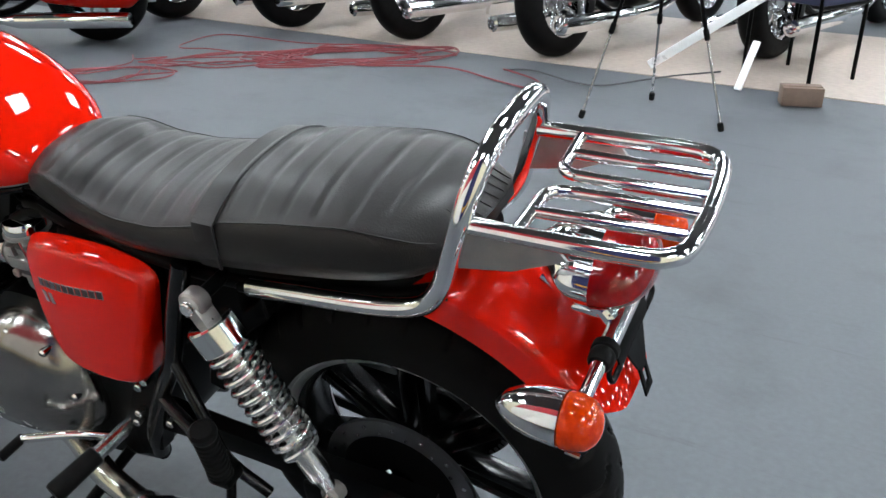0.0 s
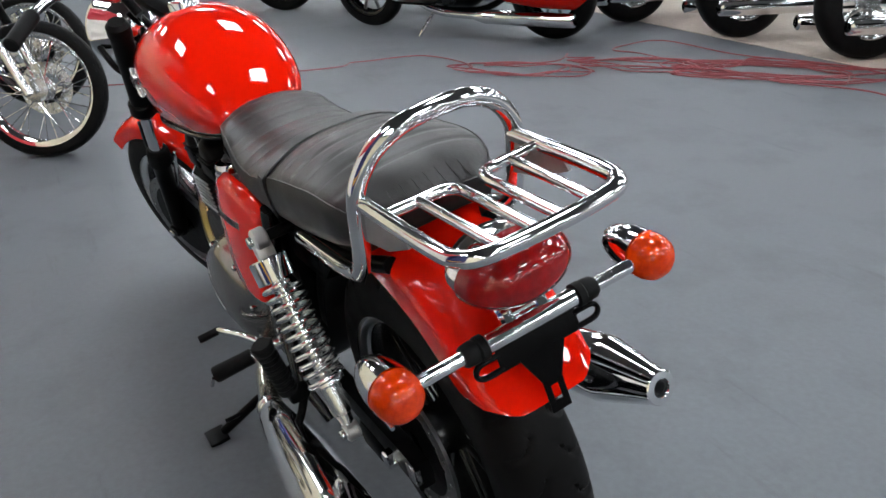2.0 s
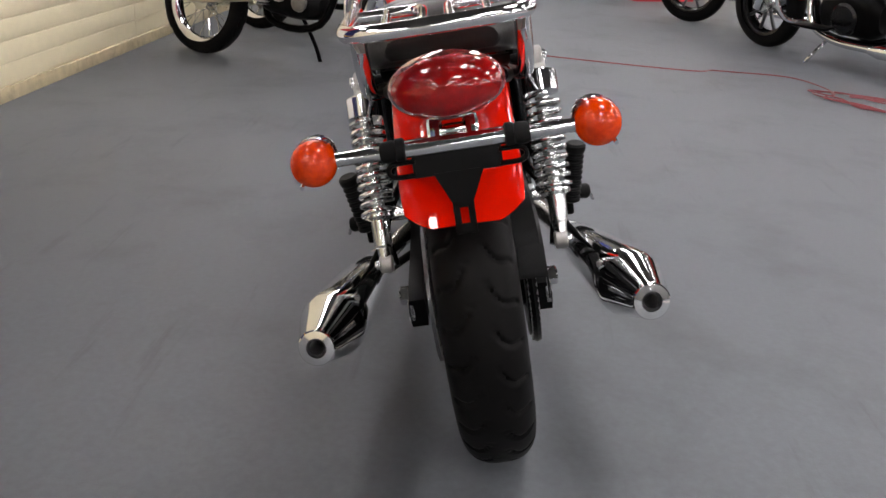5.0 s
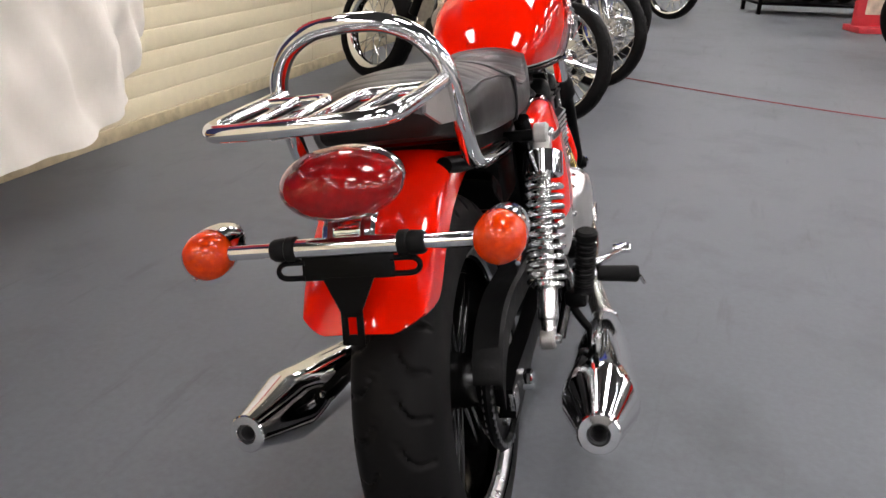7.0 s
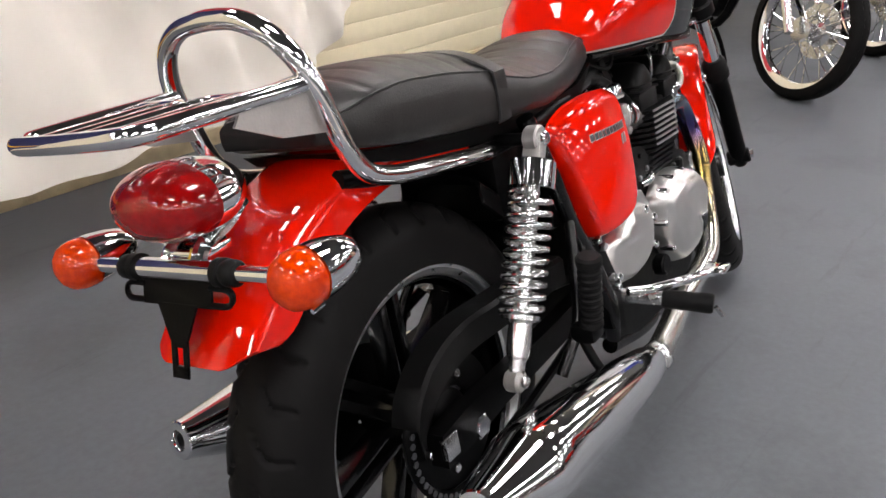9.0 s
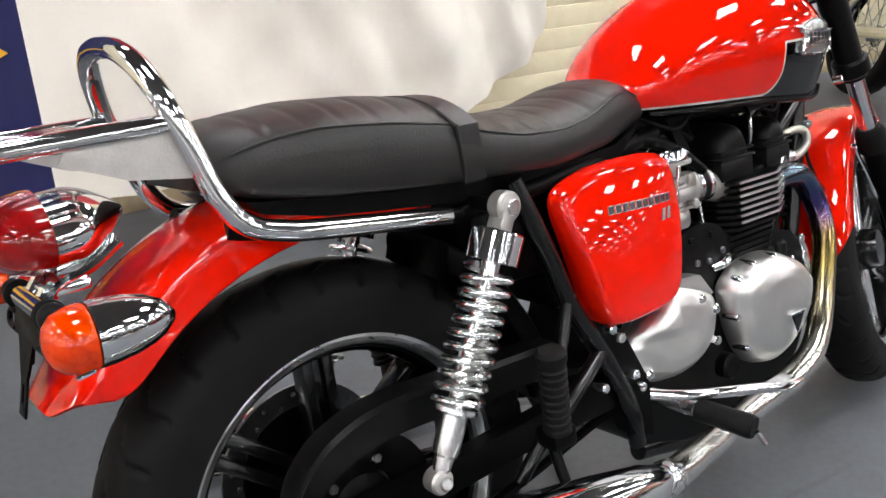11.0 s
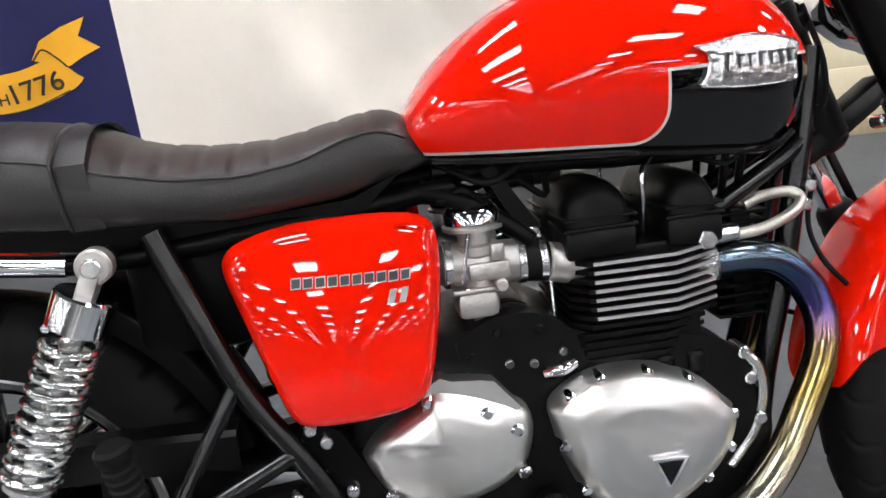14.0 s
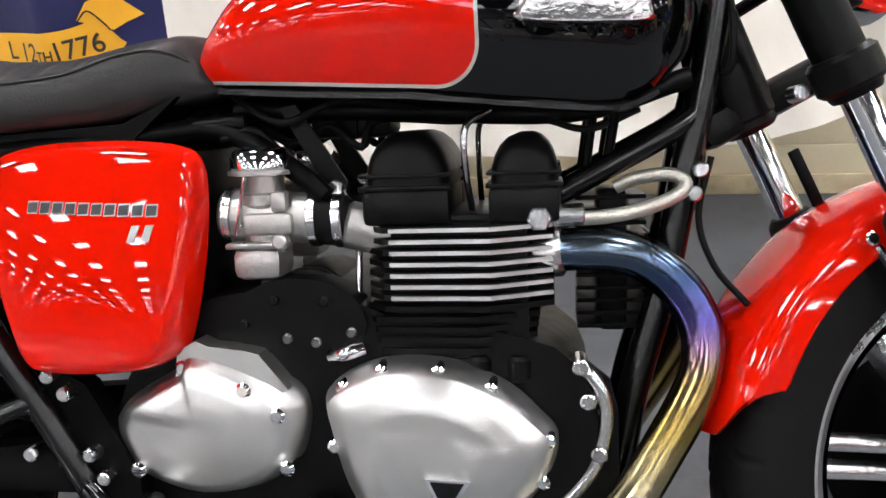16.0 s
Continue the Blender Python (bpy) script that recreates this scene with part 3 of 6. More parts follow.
# indicator bar, indicators
bar = part("indicator_bar", cyl((-0.293, -0.07, 0.669), (-0.293, 0.07, 0.669), 0.0125, 20, bevel=0.002), M_CHROME, bike, "chrome indicator bar")
for s in (-1, 1):
    bm = lathe([(0.013, 0), (0.0165, 0.002), (0.0165, 0.012), (0.014, 0.014), (0.0155, 0.018), (0.0145, 0.03), (0.012, 0.034)], axis_m((-0.293, s * 0.066, 0.669), (-0.293, s * 0.3, 0.669)), 18)
    part("rubber_boot", bm, M_RUBBER, bar, "black rubber boot")
    part("stalk", cyl((-0.293, s * 0.09, 0.669), (-0.293, s * 0.178, 0.669), 0.0095, 16), M_CHROME, bar)
    c = Vector((-0.262, s * 0.19, 0.669))
    md = Matrix.Translation(c) @ Matrix.Rotation(radians(90), 4, "Y")
    prof_h = [(0.0005, 0.056), (0.009, 0.052), (0.0175, 0.042), (0.024, 0.029), (0.0285, 0.012), (0.031, -0.008), (0.0315, -0.022)]
    ind = part("indicator", lathe(prof_h, md, 28), M_CHROME, bike, "chrome bullet indicator with amber lens")
    part("amber_lens", lathe([(0.0305, -0.0235), (0.032, -0.0265), (0.031, -0.04), (0.027, -0.052), (0.0185, -0.06), (0.0095, -0.0635), (0.0005, -0.0645)], md, 32), M_AMBER, ind, "amber lens, mottled for the light inside its prisms")
    part("screw", cyl(c + Vector((-0.03, 0.02 * s, -0.026)), c + Vector((-0.046, 0.02 * s, -0.028)), 0.003, 8), M_CHROME, ind)

# number-plate bracket: a black T with slotted ears
def tilted(bm):
    for v in bm.verts:
        v.co.x -= (0.66 - v.co.z) * 0.28
    return bm


bm = box(-0.3, 0, 0.646, 0.003, 0.12, 0.028, 0.001)
for y, z, w, h in ((0.01, 0.594, 0.009, 0.08), (-0.01, 0.594, 0.009, 0.08), (0, 0.61, 0.029, 0.046), (0, 0.56, 0.029, 0.013)):
    box(-0.3, y, z, 0.003, w, h, 0.001, bm=bm)
box(-0.296, 0, 0.62, 0.01, 0.004, 0.03, 0.001, bm=bm)
ring_skin(bm, [[Vector((x, y, z)) for y, z in ((-0.034, 0.635), (0.034, 0.635), (0.0145, 0.595), (-0.0145, 0.595))] for x in (-0.3018, -0.2982)])
plate = part("plate_bracket", tilted(bm), M_SATIN, bike, "black number-plate bracket with slotted ears", smooth=20)
for s in (-1, 1):
    ear = [(-0.3, s * y, z) for y, z in ((0.056, 0.654), (0.08, 0.654), (0.089, 0.651), (0.092, 0.645), (0.089, 0.639), (0.08, 0.636), (0.056, 0.636))]
    part("slotted_ear", tilted(tube(ear, 0.0035, 8, 4)), M_SATIN, plate)

# seat
S_TOP = [(-0.112, 0.795), (-0.1, 0.812), (-0.07, 0.827), (0.033, 0.833), (0.128, 0.825), (0.2, 0.812), (0.235, 0.797), (0.272, 0.779), (0.344, 0.768), (0.422, 0.767), (0.497, 0.781), (0.54, 0.789), (0.57, 0.784), (0.592, 0.764), (0.606, 0.735)]
S_SEAM = [(-0.112, 0.782), (-0.095, 0.79), (-0.07, 0.799), (-0.03, 0.805), (0.008, 0.806), (0.099, 0.796), (0.191, 0.779), (0.231, 0.764), (0.304, 0.746), (0.382, 0.739), (0.45, 0.747), (0.5, 0.765), (0.54, 0.77), (0.58, 0.752), (0.606, 0.728)]
S_LOW = [(-0.112, 0.762), (-0.1, 0.752), (-0.074, 0.741), (0.021, 0.724), (0.188, 0.705), (0.367, 0.69), (0.487, 0.697), (0.54, 0.71), (0.606, 0.722)]
S_W = [(-0.112, 0.075), (-0.1, 0.1), (-0.08, 0.115), (-0.04, 0.126), (0.1, 0.133), (0.2, 0.133), (0.3, 0.131), (0.4, 0.122), (0.5, 0.105), (0.56, 0.092), (0.59, 0.08), (0.606, 0.06)]
RIBS = [-0.045, 0.0, 0.045, 0.09, 0.135, 0.18, 0.255, 0.295, 0.335, 0.375, 0.415, 0.455, 0.495, 0.53]


def soft(x, table, r=0.014):
    """A rounded reading of a table."""
    return sum(interp(x + r * k / 3, table) for k in range(-3, 4)) / 7


def seat_bm():
    rings = []
    for x in np.linspace(-0.112, 0.606, 150):
        zt, zs, zl, w = (soft(x, t) for t in (S_TOP, S_SEAM, S_LOW, S_W))
        zt = max(zt, zs + 0.002)
        dip = 0.0022 * max(math.exp(-((x - r) / 0.0042) ** 2) for r in RIBS)
        sec = []
        for j in range(-12, 13):
            u = j / 12
            y = u * w * 0.95
            z = zs + (zt - zs) * (1 - abs(u) ** 2.6) - dip * (1 if abs(u) < 0.93 else 0)
            sec.append((y, z))
        right = [(w * 0.985, zs - 0.006), (w * 1.01, zs - 0.35 * (zs - zl)), (w * 1.0, zs - 0.7 * (zs - zl)), (w * 0.96, zl + 0.004), (w * 0.9, zl)]
        sec = [(-y, z) for y, z in reversed(right)] + sec + right
        tail = 0.032 * math.exp(-(x + 0.112) / 0.035)
        rings.append([Vector((x - tail * (1 - (y / 0.1) ** 2), y, z)) for y, z in sec])
    return ring_skin(bmesh.new(), rings)


seat = part("seat", seat_bm(), M_VINYL, bike, "black ribbed vinyl dual seat", smooth=60)
for s in (-1, 1):
    part("piping", tube([(x, s * soft(x, S_W) * 0.968, soft(x, S_SEAM) - 0.001) for x in np.linspace(-0.1, 0.57, 40)], 0.0014, 6, 2), M_PIPING, seat)
strap = []
for k in np.linspace(0, 1, 41):
    x = 0.205 + 0.012 * abs(2 * k - 1) ** 2
    zt, zs, zl, w = (interp(x, t) for t in (S_TOP, S_SEAM, S_LOW, S_W))
    if k < 0.25:
        y, z = w * (1.004 - 0.05 * (1 - k / 0.25) ** 3), zl + (zs - zl) * k / 0.25
    elif k > 0.75:
        y, z = -w * (1.004 - 0.05 * (1 - (1 - k) / 0.25) ** 3), zl + (zs - zl) * (1 - k) / 0.25
    else:
        u = 1 - (k - 0.25) / 0.25
        y, z = u * w, zs + (zt - zs) * (1 - abs(u) ** 2.6) + 0.002
    strap.append(Vector((x, y, z)))
part("strap", ring_skin(bmesh.new(), [[p + Vector((dx, p.y * dy, dz)) for dx, dy, dz in ((-0.018, 0.0, 0), (-0.015, 0.006, 0.0), (0.015, 0.006, 0.0), (0.018, 0.0, 0), (0.014, -0.03, -0.003), (-0.014, -0.03, -0.003))] for p in strap]), M_VINYL, seat, "black vinyl passenger strap")
part("strap_edge", tube([p + Vector((-0.017, p.y * 0.02, 0.0015)) for p in strap], 0.0026, 6, 1), M_PIPING, seat)


def seat_point(x, y, lift):
    zt, zs, w = (soft(x, t) for t in (S_TOP, S_SEAM, S_W))
    tail = 0.032 * math.exp(-(x + 0.112) / 0.035)
    z = zs + (zt - zs) * (1 - min(1.0, abs(y) / (w * 0.95)) ** 2.6)
    return Vector((x - tail * (1 - (y / 0.1) ** 2) - 0.6 * lift, y, z + 0.8 * lift))


for k in range(7):
    y = 0.054 - 0.018 * k
    bm = ring_skin(bmesh.new(), [[seat_point(x, y + dy, lift) for x, dy in ((-0.11, -0.0055), (-0.1, -0.0055), (-0.088, -0.005), (-0.088, 0.005), (-0.1, 0.0055), (-0.11, 0.0055))] for lift in (-0.003, 0.0011)])
    part("raised_mark", bm, M_VINYL, seat, smooth=20)
part("tail_side", slab([(-0.06, 0.712), (0.03, 0.7), (0.14, 0.692), (0.14, 0.676), (0.03, 0.682), (-0.05, 0.694)], -0.098, -0.094), M_RED, seat, "red painted strip under the seat", smooth=20)
part("seat_base", slab([(-0.08, 0.738), (0.02, 0.722), (0.2, 0.703), (0.37, 0.688), (0.5, 0.695), (0.56, 0.72), (0.5, 0.67), (0.37, 0.66), (0.2, 0.675), (0.02, 0.7), (-0.06, 0.72)], -0.1, 0.1), M_SATIN, seat)

# grab hoop and luggage rack
for_hoop = [(0.18, -0.108, 0.664), (0.1, -0.112, 0.676), (0.02, -0.117, 0.688), (-0.045, -0.12, 0.7), (-0.09, -0.121, 0.717), (-0.115, -0.121, 0.75), (-0.13, -0.12, 0.795), (-0.144, -0.118, 0.838), (-0.152, -0.108, 0.868), (-0.16, -0.085, 0.897), (-0.166, -0.05, 0.915), (-0.168, -0.015, 0.92)]
full = for_hoop + [(x, -y, z) for x, y, z in reversed(for_hoop)]
hoop = part("grab_hoop", tube(full, 0.0125, 16, 5), M_CHROME, bike, "polished chrome grab hoop")
for s in (-1, 1):
    part("hoop_end", cyl((0.178, s * 0.108, 0.664), (0.2, s * 0.107, 0.661), 0.0085, 14, bevel=0.002), M_SATIN, hoop)
RZ_ = 0.836
rack_pts = [(-0.148, 0.113), (-0.25, 0.114), (-0.335, 0.112), (-0.362, 0.104), (-0.376, 0.085), (-0.381, 0.04), (-0.382, 0.0)]
ring = [(x, y, RZ_) for x, y in rack_pts] + [(x, -y, RZ_) for x, y in reversed(rack_pts[:-1])]
rack = part("luggage_rack", tube(ring, 0.0105, 14, 5), M_CHROME, bike, "chrome tubular luggage rack")
for s in (-1, 1):
    part("inner_rail", tube([(-0.205, s * 0.112, RZ_), (-0.206, s * 0.075, RZ_), (-0.207, s * 0.04, RZ_), (-0.212, s * 0.026, RZ_), (-0.226, s * 0.0185, RZ_), (-0.26, s * 0.017, RZ_), (-0.378, s * 0.017, RZ_)], 0.0075, 12, 5), M_CHROME, rack)
    part("rack_bar", cyl((-0.206, s * 0.066, RZ_), (-0.378, s * 0.062, RZ_), 0.007, 12), M_CHROME, rack)
    part("gusset_plate", slab([(-0.128, 0.83), (-0.25, 0.829), (-0.262, 0.815), (-0.2, 0.788), (-0.12, 0.775)], s * 0.1115, s * 0.1155), M_CAST, rack, "grey steel gusset plate", smooth=20)


# suspension units
def shock(s):
    top, bot = Vector((0.226, s * 0.165, 0.67)), Vector((0.072, s * 0.163, 0.36))
    m = axis_m(bot, top)
    L = (top - bot).length
    body = part("shock_absorber", lathe([(0.011, 0.01), (0.013, 0.03), (0.0165, 0.034), (0.0175, 0.04), (0.0175, 0.082), (0.0285, 0.087), (0.0285, 0.093), (0.0125, 0.096), (0.0125, L - 0.06), (0.01, L - 0.028), (0.009, L - 0.01)], m, 28), M_SILVER, bike, "chrome coil-spring shock absorber", smooth=25)
    part("spring_cap", lathe([(0.02, L - 0.072), (0.032, L - 0.072), (0.0335, L - 0.0705), (0.0335, L - 0.034), (0.032, L - 0.0325), (0.031, L - 0.0315), (0.012, L - 0.03)], m, 36), M_CHROME, body, "chrome spring cap", smooth=25)
    turns = 10.3
    n = int(turns * 16)
    pts = []
    for k in range(n + 1):
        f = k / n
        a = 2 * math.pi * turns * f
        h = 0.094 + (L - 0.074 - 0.098) * f
        pts.append(m @ Vector((0.0295 * math.cos(a), 0.0295 * math.sin(a), h)))
    part("coil_spring", tube(pts, 0.0047, 10, 1), M_SILVER, body, "chrome coil spring")
    part("shock_neck", box(0, 0, L - 0.02, 0.03, 0.02, 0.03, 0.004, m=m), M_CAST, body)
    for p, r in ((top, 0.0195), (bot, 0.0165)):
        e = part("shock_eye", cyl(p - Vector((0, s * 0.013, 0)), p + Vector((0, s * 0.011, 0)), r, 24, bevel=0.003), M_CAST, body, "pale cast mounting eye")
        part("mount_bolt", cyl(p + Vector((0, s * 0.008, 0)), p + Vector((0, s * 0.02, 0)), r * 0.55, 12, bevel=0.002), M_SILVER, body)
    part("mount_stud", cyl((top.x, s * 0.1, top.z), top, 0.01, 12), M_SATIN, body)


for s in (-1, 1):
    shock(s)


# frame
def bar_part(name, pts, r, material=None, label="", parent=None, seg=12, n=5):
    return part(name, tube(pts, r, seg, n), material or M_SATIN, parent or bike, label)


frame_ob = bar_part("frame", [(1.1, 0, 0.84), (0.9, 0, 0.75), (0.6, 0, 0.7), (0.3, 0, 0.68)], 0.02, M_SATIN, "black tubular steel frame")
for s in (-1, 1):
    bar_part("rear_loop", [(0.62, s * 0.07, 0.69), (0.4, s * 0.095, 0.672), (0.2, s * 0.098, 0.662), (0.0, s * 0.095, 0.69), (-0.1, s * 0.08, 0.71)], 0.0125, parent=frame_ob)
    bar_part("rear_downtube", [(0.277, s * 0.122, 0.69), (0.313, s * 0.13, 0.592), (0.35, s * 0.132, 0.495), (0.397, s * 0.132, 0.414), (0.45, s * 0.128, 0.31), (0.48, s * 0.11, 0.23)], 0.0145, M_BLACK, parent=frame_ob)
    bar_part("down_tube", [(1.1, s * 0.02, 0.8), (1.084, s * 0.026, 0.711), (1.066, s * 0.032, 0.627), (1.043, s * 0.036, 0.51), (1.012, s * 0.042, 0.4), (0.98, s * 0.05, 0.25), (0.93, s * 0.06, 0.18), (0.7, s * 0.08, 0.16), (0.5, s * 0.09, 0.2)], 0.016, M_BLACK, parent=frame_ob)
    bar_part("head_brace", [(0.905, s * 0.05, 0.592), (0.98, s * 0.045, 0.63), (1.06, s * 0.035, 0.672), (1.09, s * 0.025, 0.7)], 0.0125, M_BLACK, parent=frame_ob)
    bar_part("seat_brace", [(0.56, s * 0.075, 0.69), (0.62, s * 0.08, 0.675), (0.675, s * 0.086, 0.64), (0.705, s * 0.09, 0.615)], 0.011, parent=frame_ob)
    hang = bar_part("peg_hanger", [(0.395, s * 0.135, 0.415), (0.32, s * 0.16, 0.39), (0.255, s * 0.175, 0.365)], 0.011, M_BLACK, "black footrest hanger", parent=frame_ob)
    bar_part("hanger_stay", [(0.34, s * 0.135, 0.505), (0.29, s * 0.158, 0.43), (0.25, s * 0.174, 0.37), (0.2, s * 0.16, 0.3)], 0.0095, M_BLACK, parent=hang)
    part("hanger_lug", box(0.246, s * 0.19, 0.36, 0.04, 0.04, 0.03, 0.006), M_SATIN, hang)
    peg = part("passenger_peg", lathe([(0.012, 0), (0.0185, 0.004)] + [p for k in range(9) for p in ((0.0185, 0.01 + k * 0.011), (0.0165, 0.0125 + k * 0.011), (0.0165, 0.0165 + k * 0.011), (0.0185, 0.019 + k * 0.011))] + [(0.02, 0.112), (0.02, 0.12), (0.016, 0.124)], axis_m((0.236, s * 0.205, 0.372), (0.222, s * 0.225, 0.5)), 20), M_RUBBER, bike, "ribbed black rubber passenger footrest, folded up")
    for x, z in ((0.416, 0.443), (0.433, 0.425), (0.455, 0.36), (0.468, 0.335), (0.39, 0.36)):
        part("frame_bolt", cyl((x, s * 0.12, z), (x, s * 0.146, z), 0.0075, 10, bevel=0.002), M_STEEL, frame_ob)
    part("lug_plate", slab([(0.4, 0.46), (0.45, 0.43), (0.5, 0.33), (0.5, 0.24), (0.45, 0.26), (0.42, 0.36)], s * 0.1, s * 0.128), M_SATIN, frame_ob, smooth=20)
    for x, z in ((1.078, 0.628), (1.072, 0.604)):
        part("lug_bolt", cyl((x, s * 0.03, z), (x, s * 0.056, z), 0.008, 10, bevel=0.002), M_STEEL, frame_ob)
part("inner_guard", ring_skin(bmesh.new(), guard_rings(AX, AZ, -75, -30, 0.36, 0.36, 0.08, 0.04, 12)), M_SATIN, bike, "black inner mudguard")
part("air_box", box(0.47, 0, 0.57, 0.2, 0.18, 0.2, 0.02), M_SATIN, bike, "black air box")
part("battery_tray", box(0.3, 0, 0.6, 0.14, 0.17, 0.13, 0.02), M_SATIN, bike)

# side panels
SP = [(0.35, 0.652), (0.366, 0.664), (0.412, 0.676), (0.47, 0.679), (0.53, 0.677), (0.573, 0.669), (0.588, 0.652), (0.59, 0.62), (0.585, 0.57), (0.575, 0.52), (0.566, 0.486), (0.555, 0.464), (0.53, 0.451), (0.47, 0.446), (0.42, 0.448), (0.4, 0.458), (0.387, 0.49), (0.366, 0.56), (0.35, 0.615), (0.346, 0.638)]


def panel_bulge(x, z):
    """The pressed panel curves away from its crown, above all towards its foot."""
    return -0.005 - 0.125 * (z - 0.56) - 0.55 * (z - 0.56) ** 2 - 0.009 * ((x - 0.475) / 0.1) ** 2


PANEL_RING = smooth_path([(a, 0, b) for a, b in SP], 3, True)
PANEL_MID = sum(PANEL_RING, Vector()) / len(PANEL_RING)
PANEL_EDGE = [(0.87, 0.945), (0.9, 0.925), (0.93, 0.885), (0.955, 0.82), (0.975, 0.73), (0.99, 0.6), (1.0, 0.42), (1.0, 0.0)]


def panel_out(f):
    """The share of the panel's depth at f of the way from its middle to its rim."""
    return 1 - 0.055 * (f / 0.87) ** 2 if f < 0.87 else interp(f, PANEL_EDGE)


def panel_y(x, z):
    ang = math.atan2(z - PANEL_MID.z, x - PANEL_MID.x)
    q = min(PANEL_RING, key=lambda p: abs(math.remainder(math.atan2(p.z - PANEL_MID.z, p.x - PANEL_MID.x) - ang, 2 * math.pi)))
    f = math.hypot(x - PANEL_MID.x, z - PANEL_MID.z) / math.hypot(q.x - PANEL_MID.x, q.z - PANEL_MID.z)
    return 0.11 + 0.058 * panel_out(f) + panel_bulge(x, z)


def panel_bm(s):
    rings = []
    for f, h in PANEL_EDGE[::-1] + [(f, panel_out(f)) for f in np.linspace(0.84, 0.02, 20)]:
        ring = [PANEL_MID + (p - PANEL_MID) * f for p in PANEL_RING]
        rings.append([Vector((p.x, s * (0.11 + 0.058 * h + panel_bulge(p.x, p.z) * min(1.0, h * 1.4)), p.z)) for p in ring])
    return ring_skin(bmesh.new(), rings)


def panel_mark(x, z, w, h, slant, lift, s):
    bm = bmesh.new()
    outline = [(x + (u * w + v * h * slant) / 2, z + v * h / 2) for u, v in ((-1, -1), (1, -1), (1, 1), (-1, 1))]
    return ring_skin(bm, [[Vector((a, s * (panel_y(a, b) + d), b)) for a, b in outline] for d in (-0.002, lift)])


for s in (-1, 1):
    panel = part("side_panel", panel_bm(s), M_RED, bike, "glossy red side panel", smooth=60)
    for k in range(10):
        x = 0.4265 + k * 0.0134
        z = 0.6178 - 0.055 * (x - 0.42)
        back = part("name_mark", panel_mark(x, z, 0.0112, 0.0122, 0.12, 0.0008, s), M_PIN, panel, "small lettering mark with silver outline", smooth=0)
        part("dark_bar", panel_mark(x, z, 0.0094, 0.0096, 0.12, 0.0014, s), M_DARKDECAL, back, smooth=0)
    for k in range(2):
        part("model_mark", panel_mark(0.529 + k * 0.0135, 0.589, 0.0075, 0.016, 0.35, 0.0012, s), M_PIN, panel, "small silver mark", smooth=0)

# tank
T_TOP = [(0.566, 0.752), (0.58, 0.79), (0.612, 0.829), (0.65, 0.86), (0.7, 0.89), (0.76, 0.914), (0.83, 0.928), (0.9, 0.928), (0.96, 0.915), (1.02, 0.885), (1.055, 0.845), (1.075, 0.8)]
T_BOT = [(0.566, 0.738), (0.59, 0.727), (0.69, 0.719), (0.81, 0.712), (0.9, 0.702), (0.98, 0.694), (1.02, 0.7), (1.06, 0.735), (1.075, 0.77)]
T_W = [(0.566, 0.045), (0.575, 0.075), (0.59, 0.094), (0.62, 0.112), (0.66, 0.126), (0.72, 0.138), (0.8, 0.147), (0.9, 0.149), (0.98, 0.142), (1.03, 0.124), (1.06, 0.094), (1.075, 0.05)]


def tank_read(x, table):
    """A fair reading of a tank table, sharp only at its two ends."""
    r = max(0.0, min(0.03, x - 0.566, 1.075 - x))
    return sum(interp(x + r * k / 5, table) * (6 - abs(k)) for k in range(-5, 6)) / 36


def tank_half(x, z):
    """Half the tank's width at x and height z."""
    zt, zb, w = (tank_read(x, t) for t in (T_TOP, T_BOT, T_W))
    v = min(1, max(0, (z - zb) / max(1e-4, zt - zb)))
    low = 0.82 + 0.18 * math.sin(min(1, v / 0.42) * math.pi / 2)
    up = 1.0 if v < 0.42 else math.sqrt(max(0, 1 - ((v - 0.42) / 0.58) ** 2.3))
    return w * low * up


def tank_bm():
    rings = []
    xs = 0.566 + (1.075 - 0.566) * (0.5 - 0.5 * np.cos(np.linspace(0, math.pi, 56)))
    for x in xs:
        zt, zb = tank_read(x, T_TOP), tank_read(x, T_BOT)
        side = []
        for k in range(23):
            v = math.sin(k / 22 * math.pi / 2)
            z = zb + (zt - zb) * v
            side.append((tank_half(x, z), z))
        side[-1] = (0.0, zt)
        rings.append([Vector((x, y, z)) for y, z in side] + [Vector((x, -y, z)) for y, z in reversed(side[:-1])])
    return ring_skin(bmesh.new(), rings)


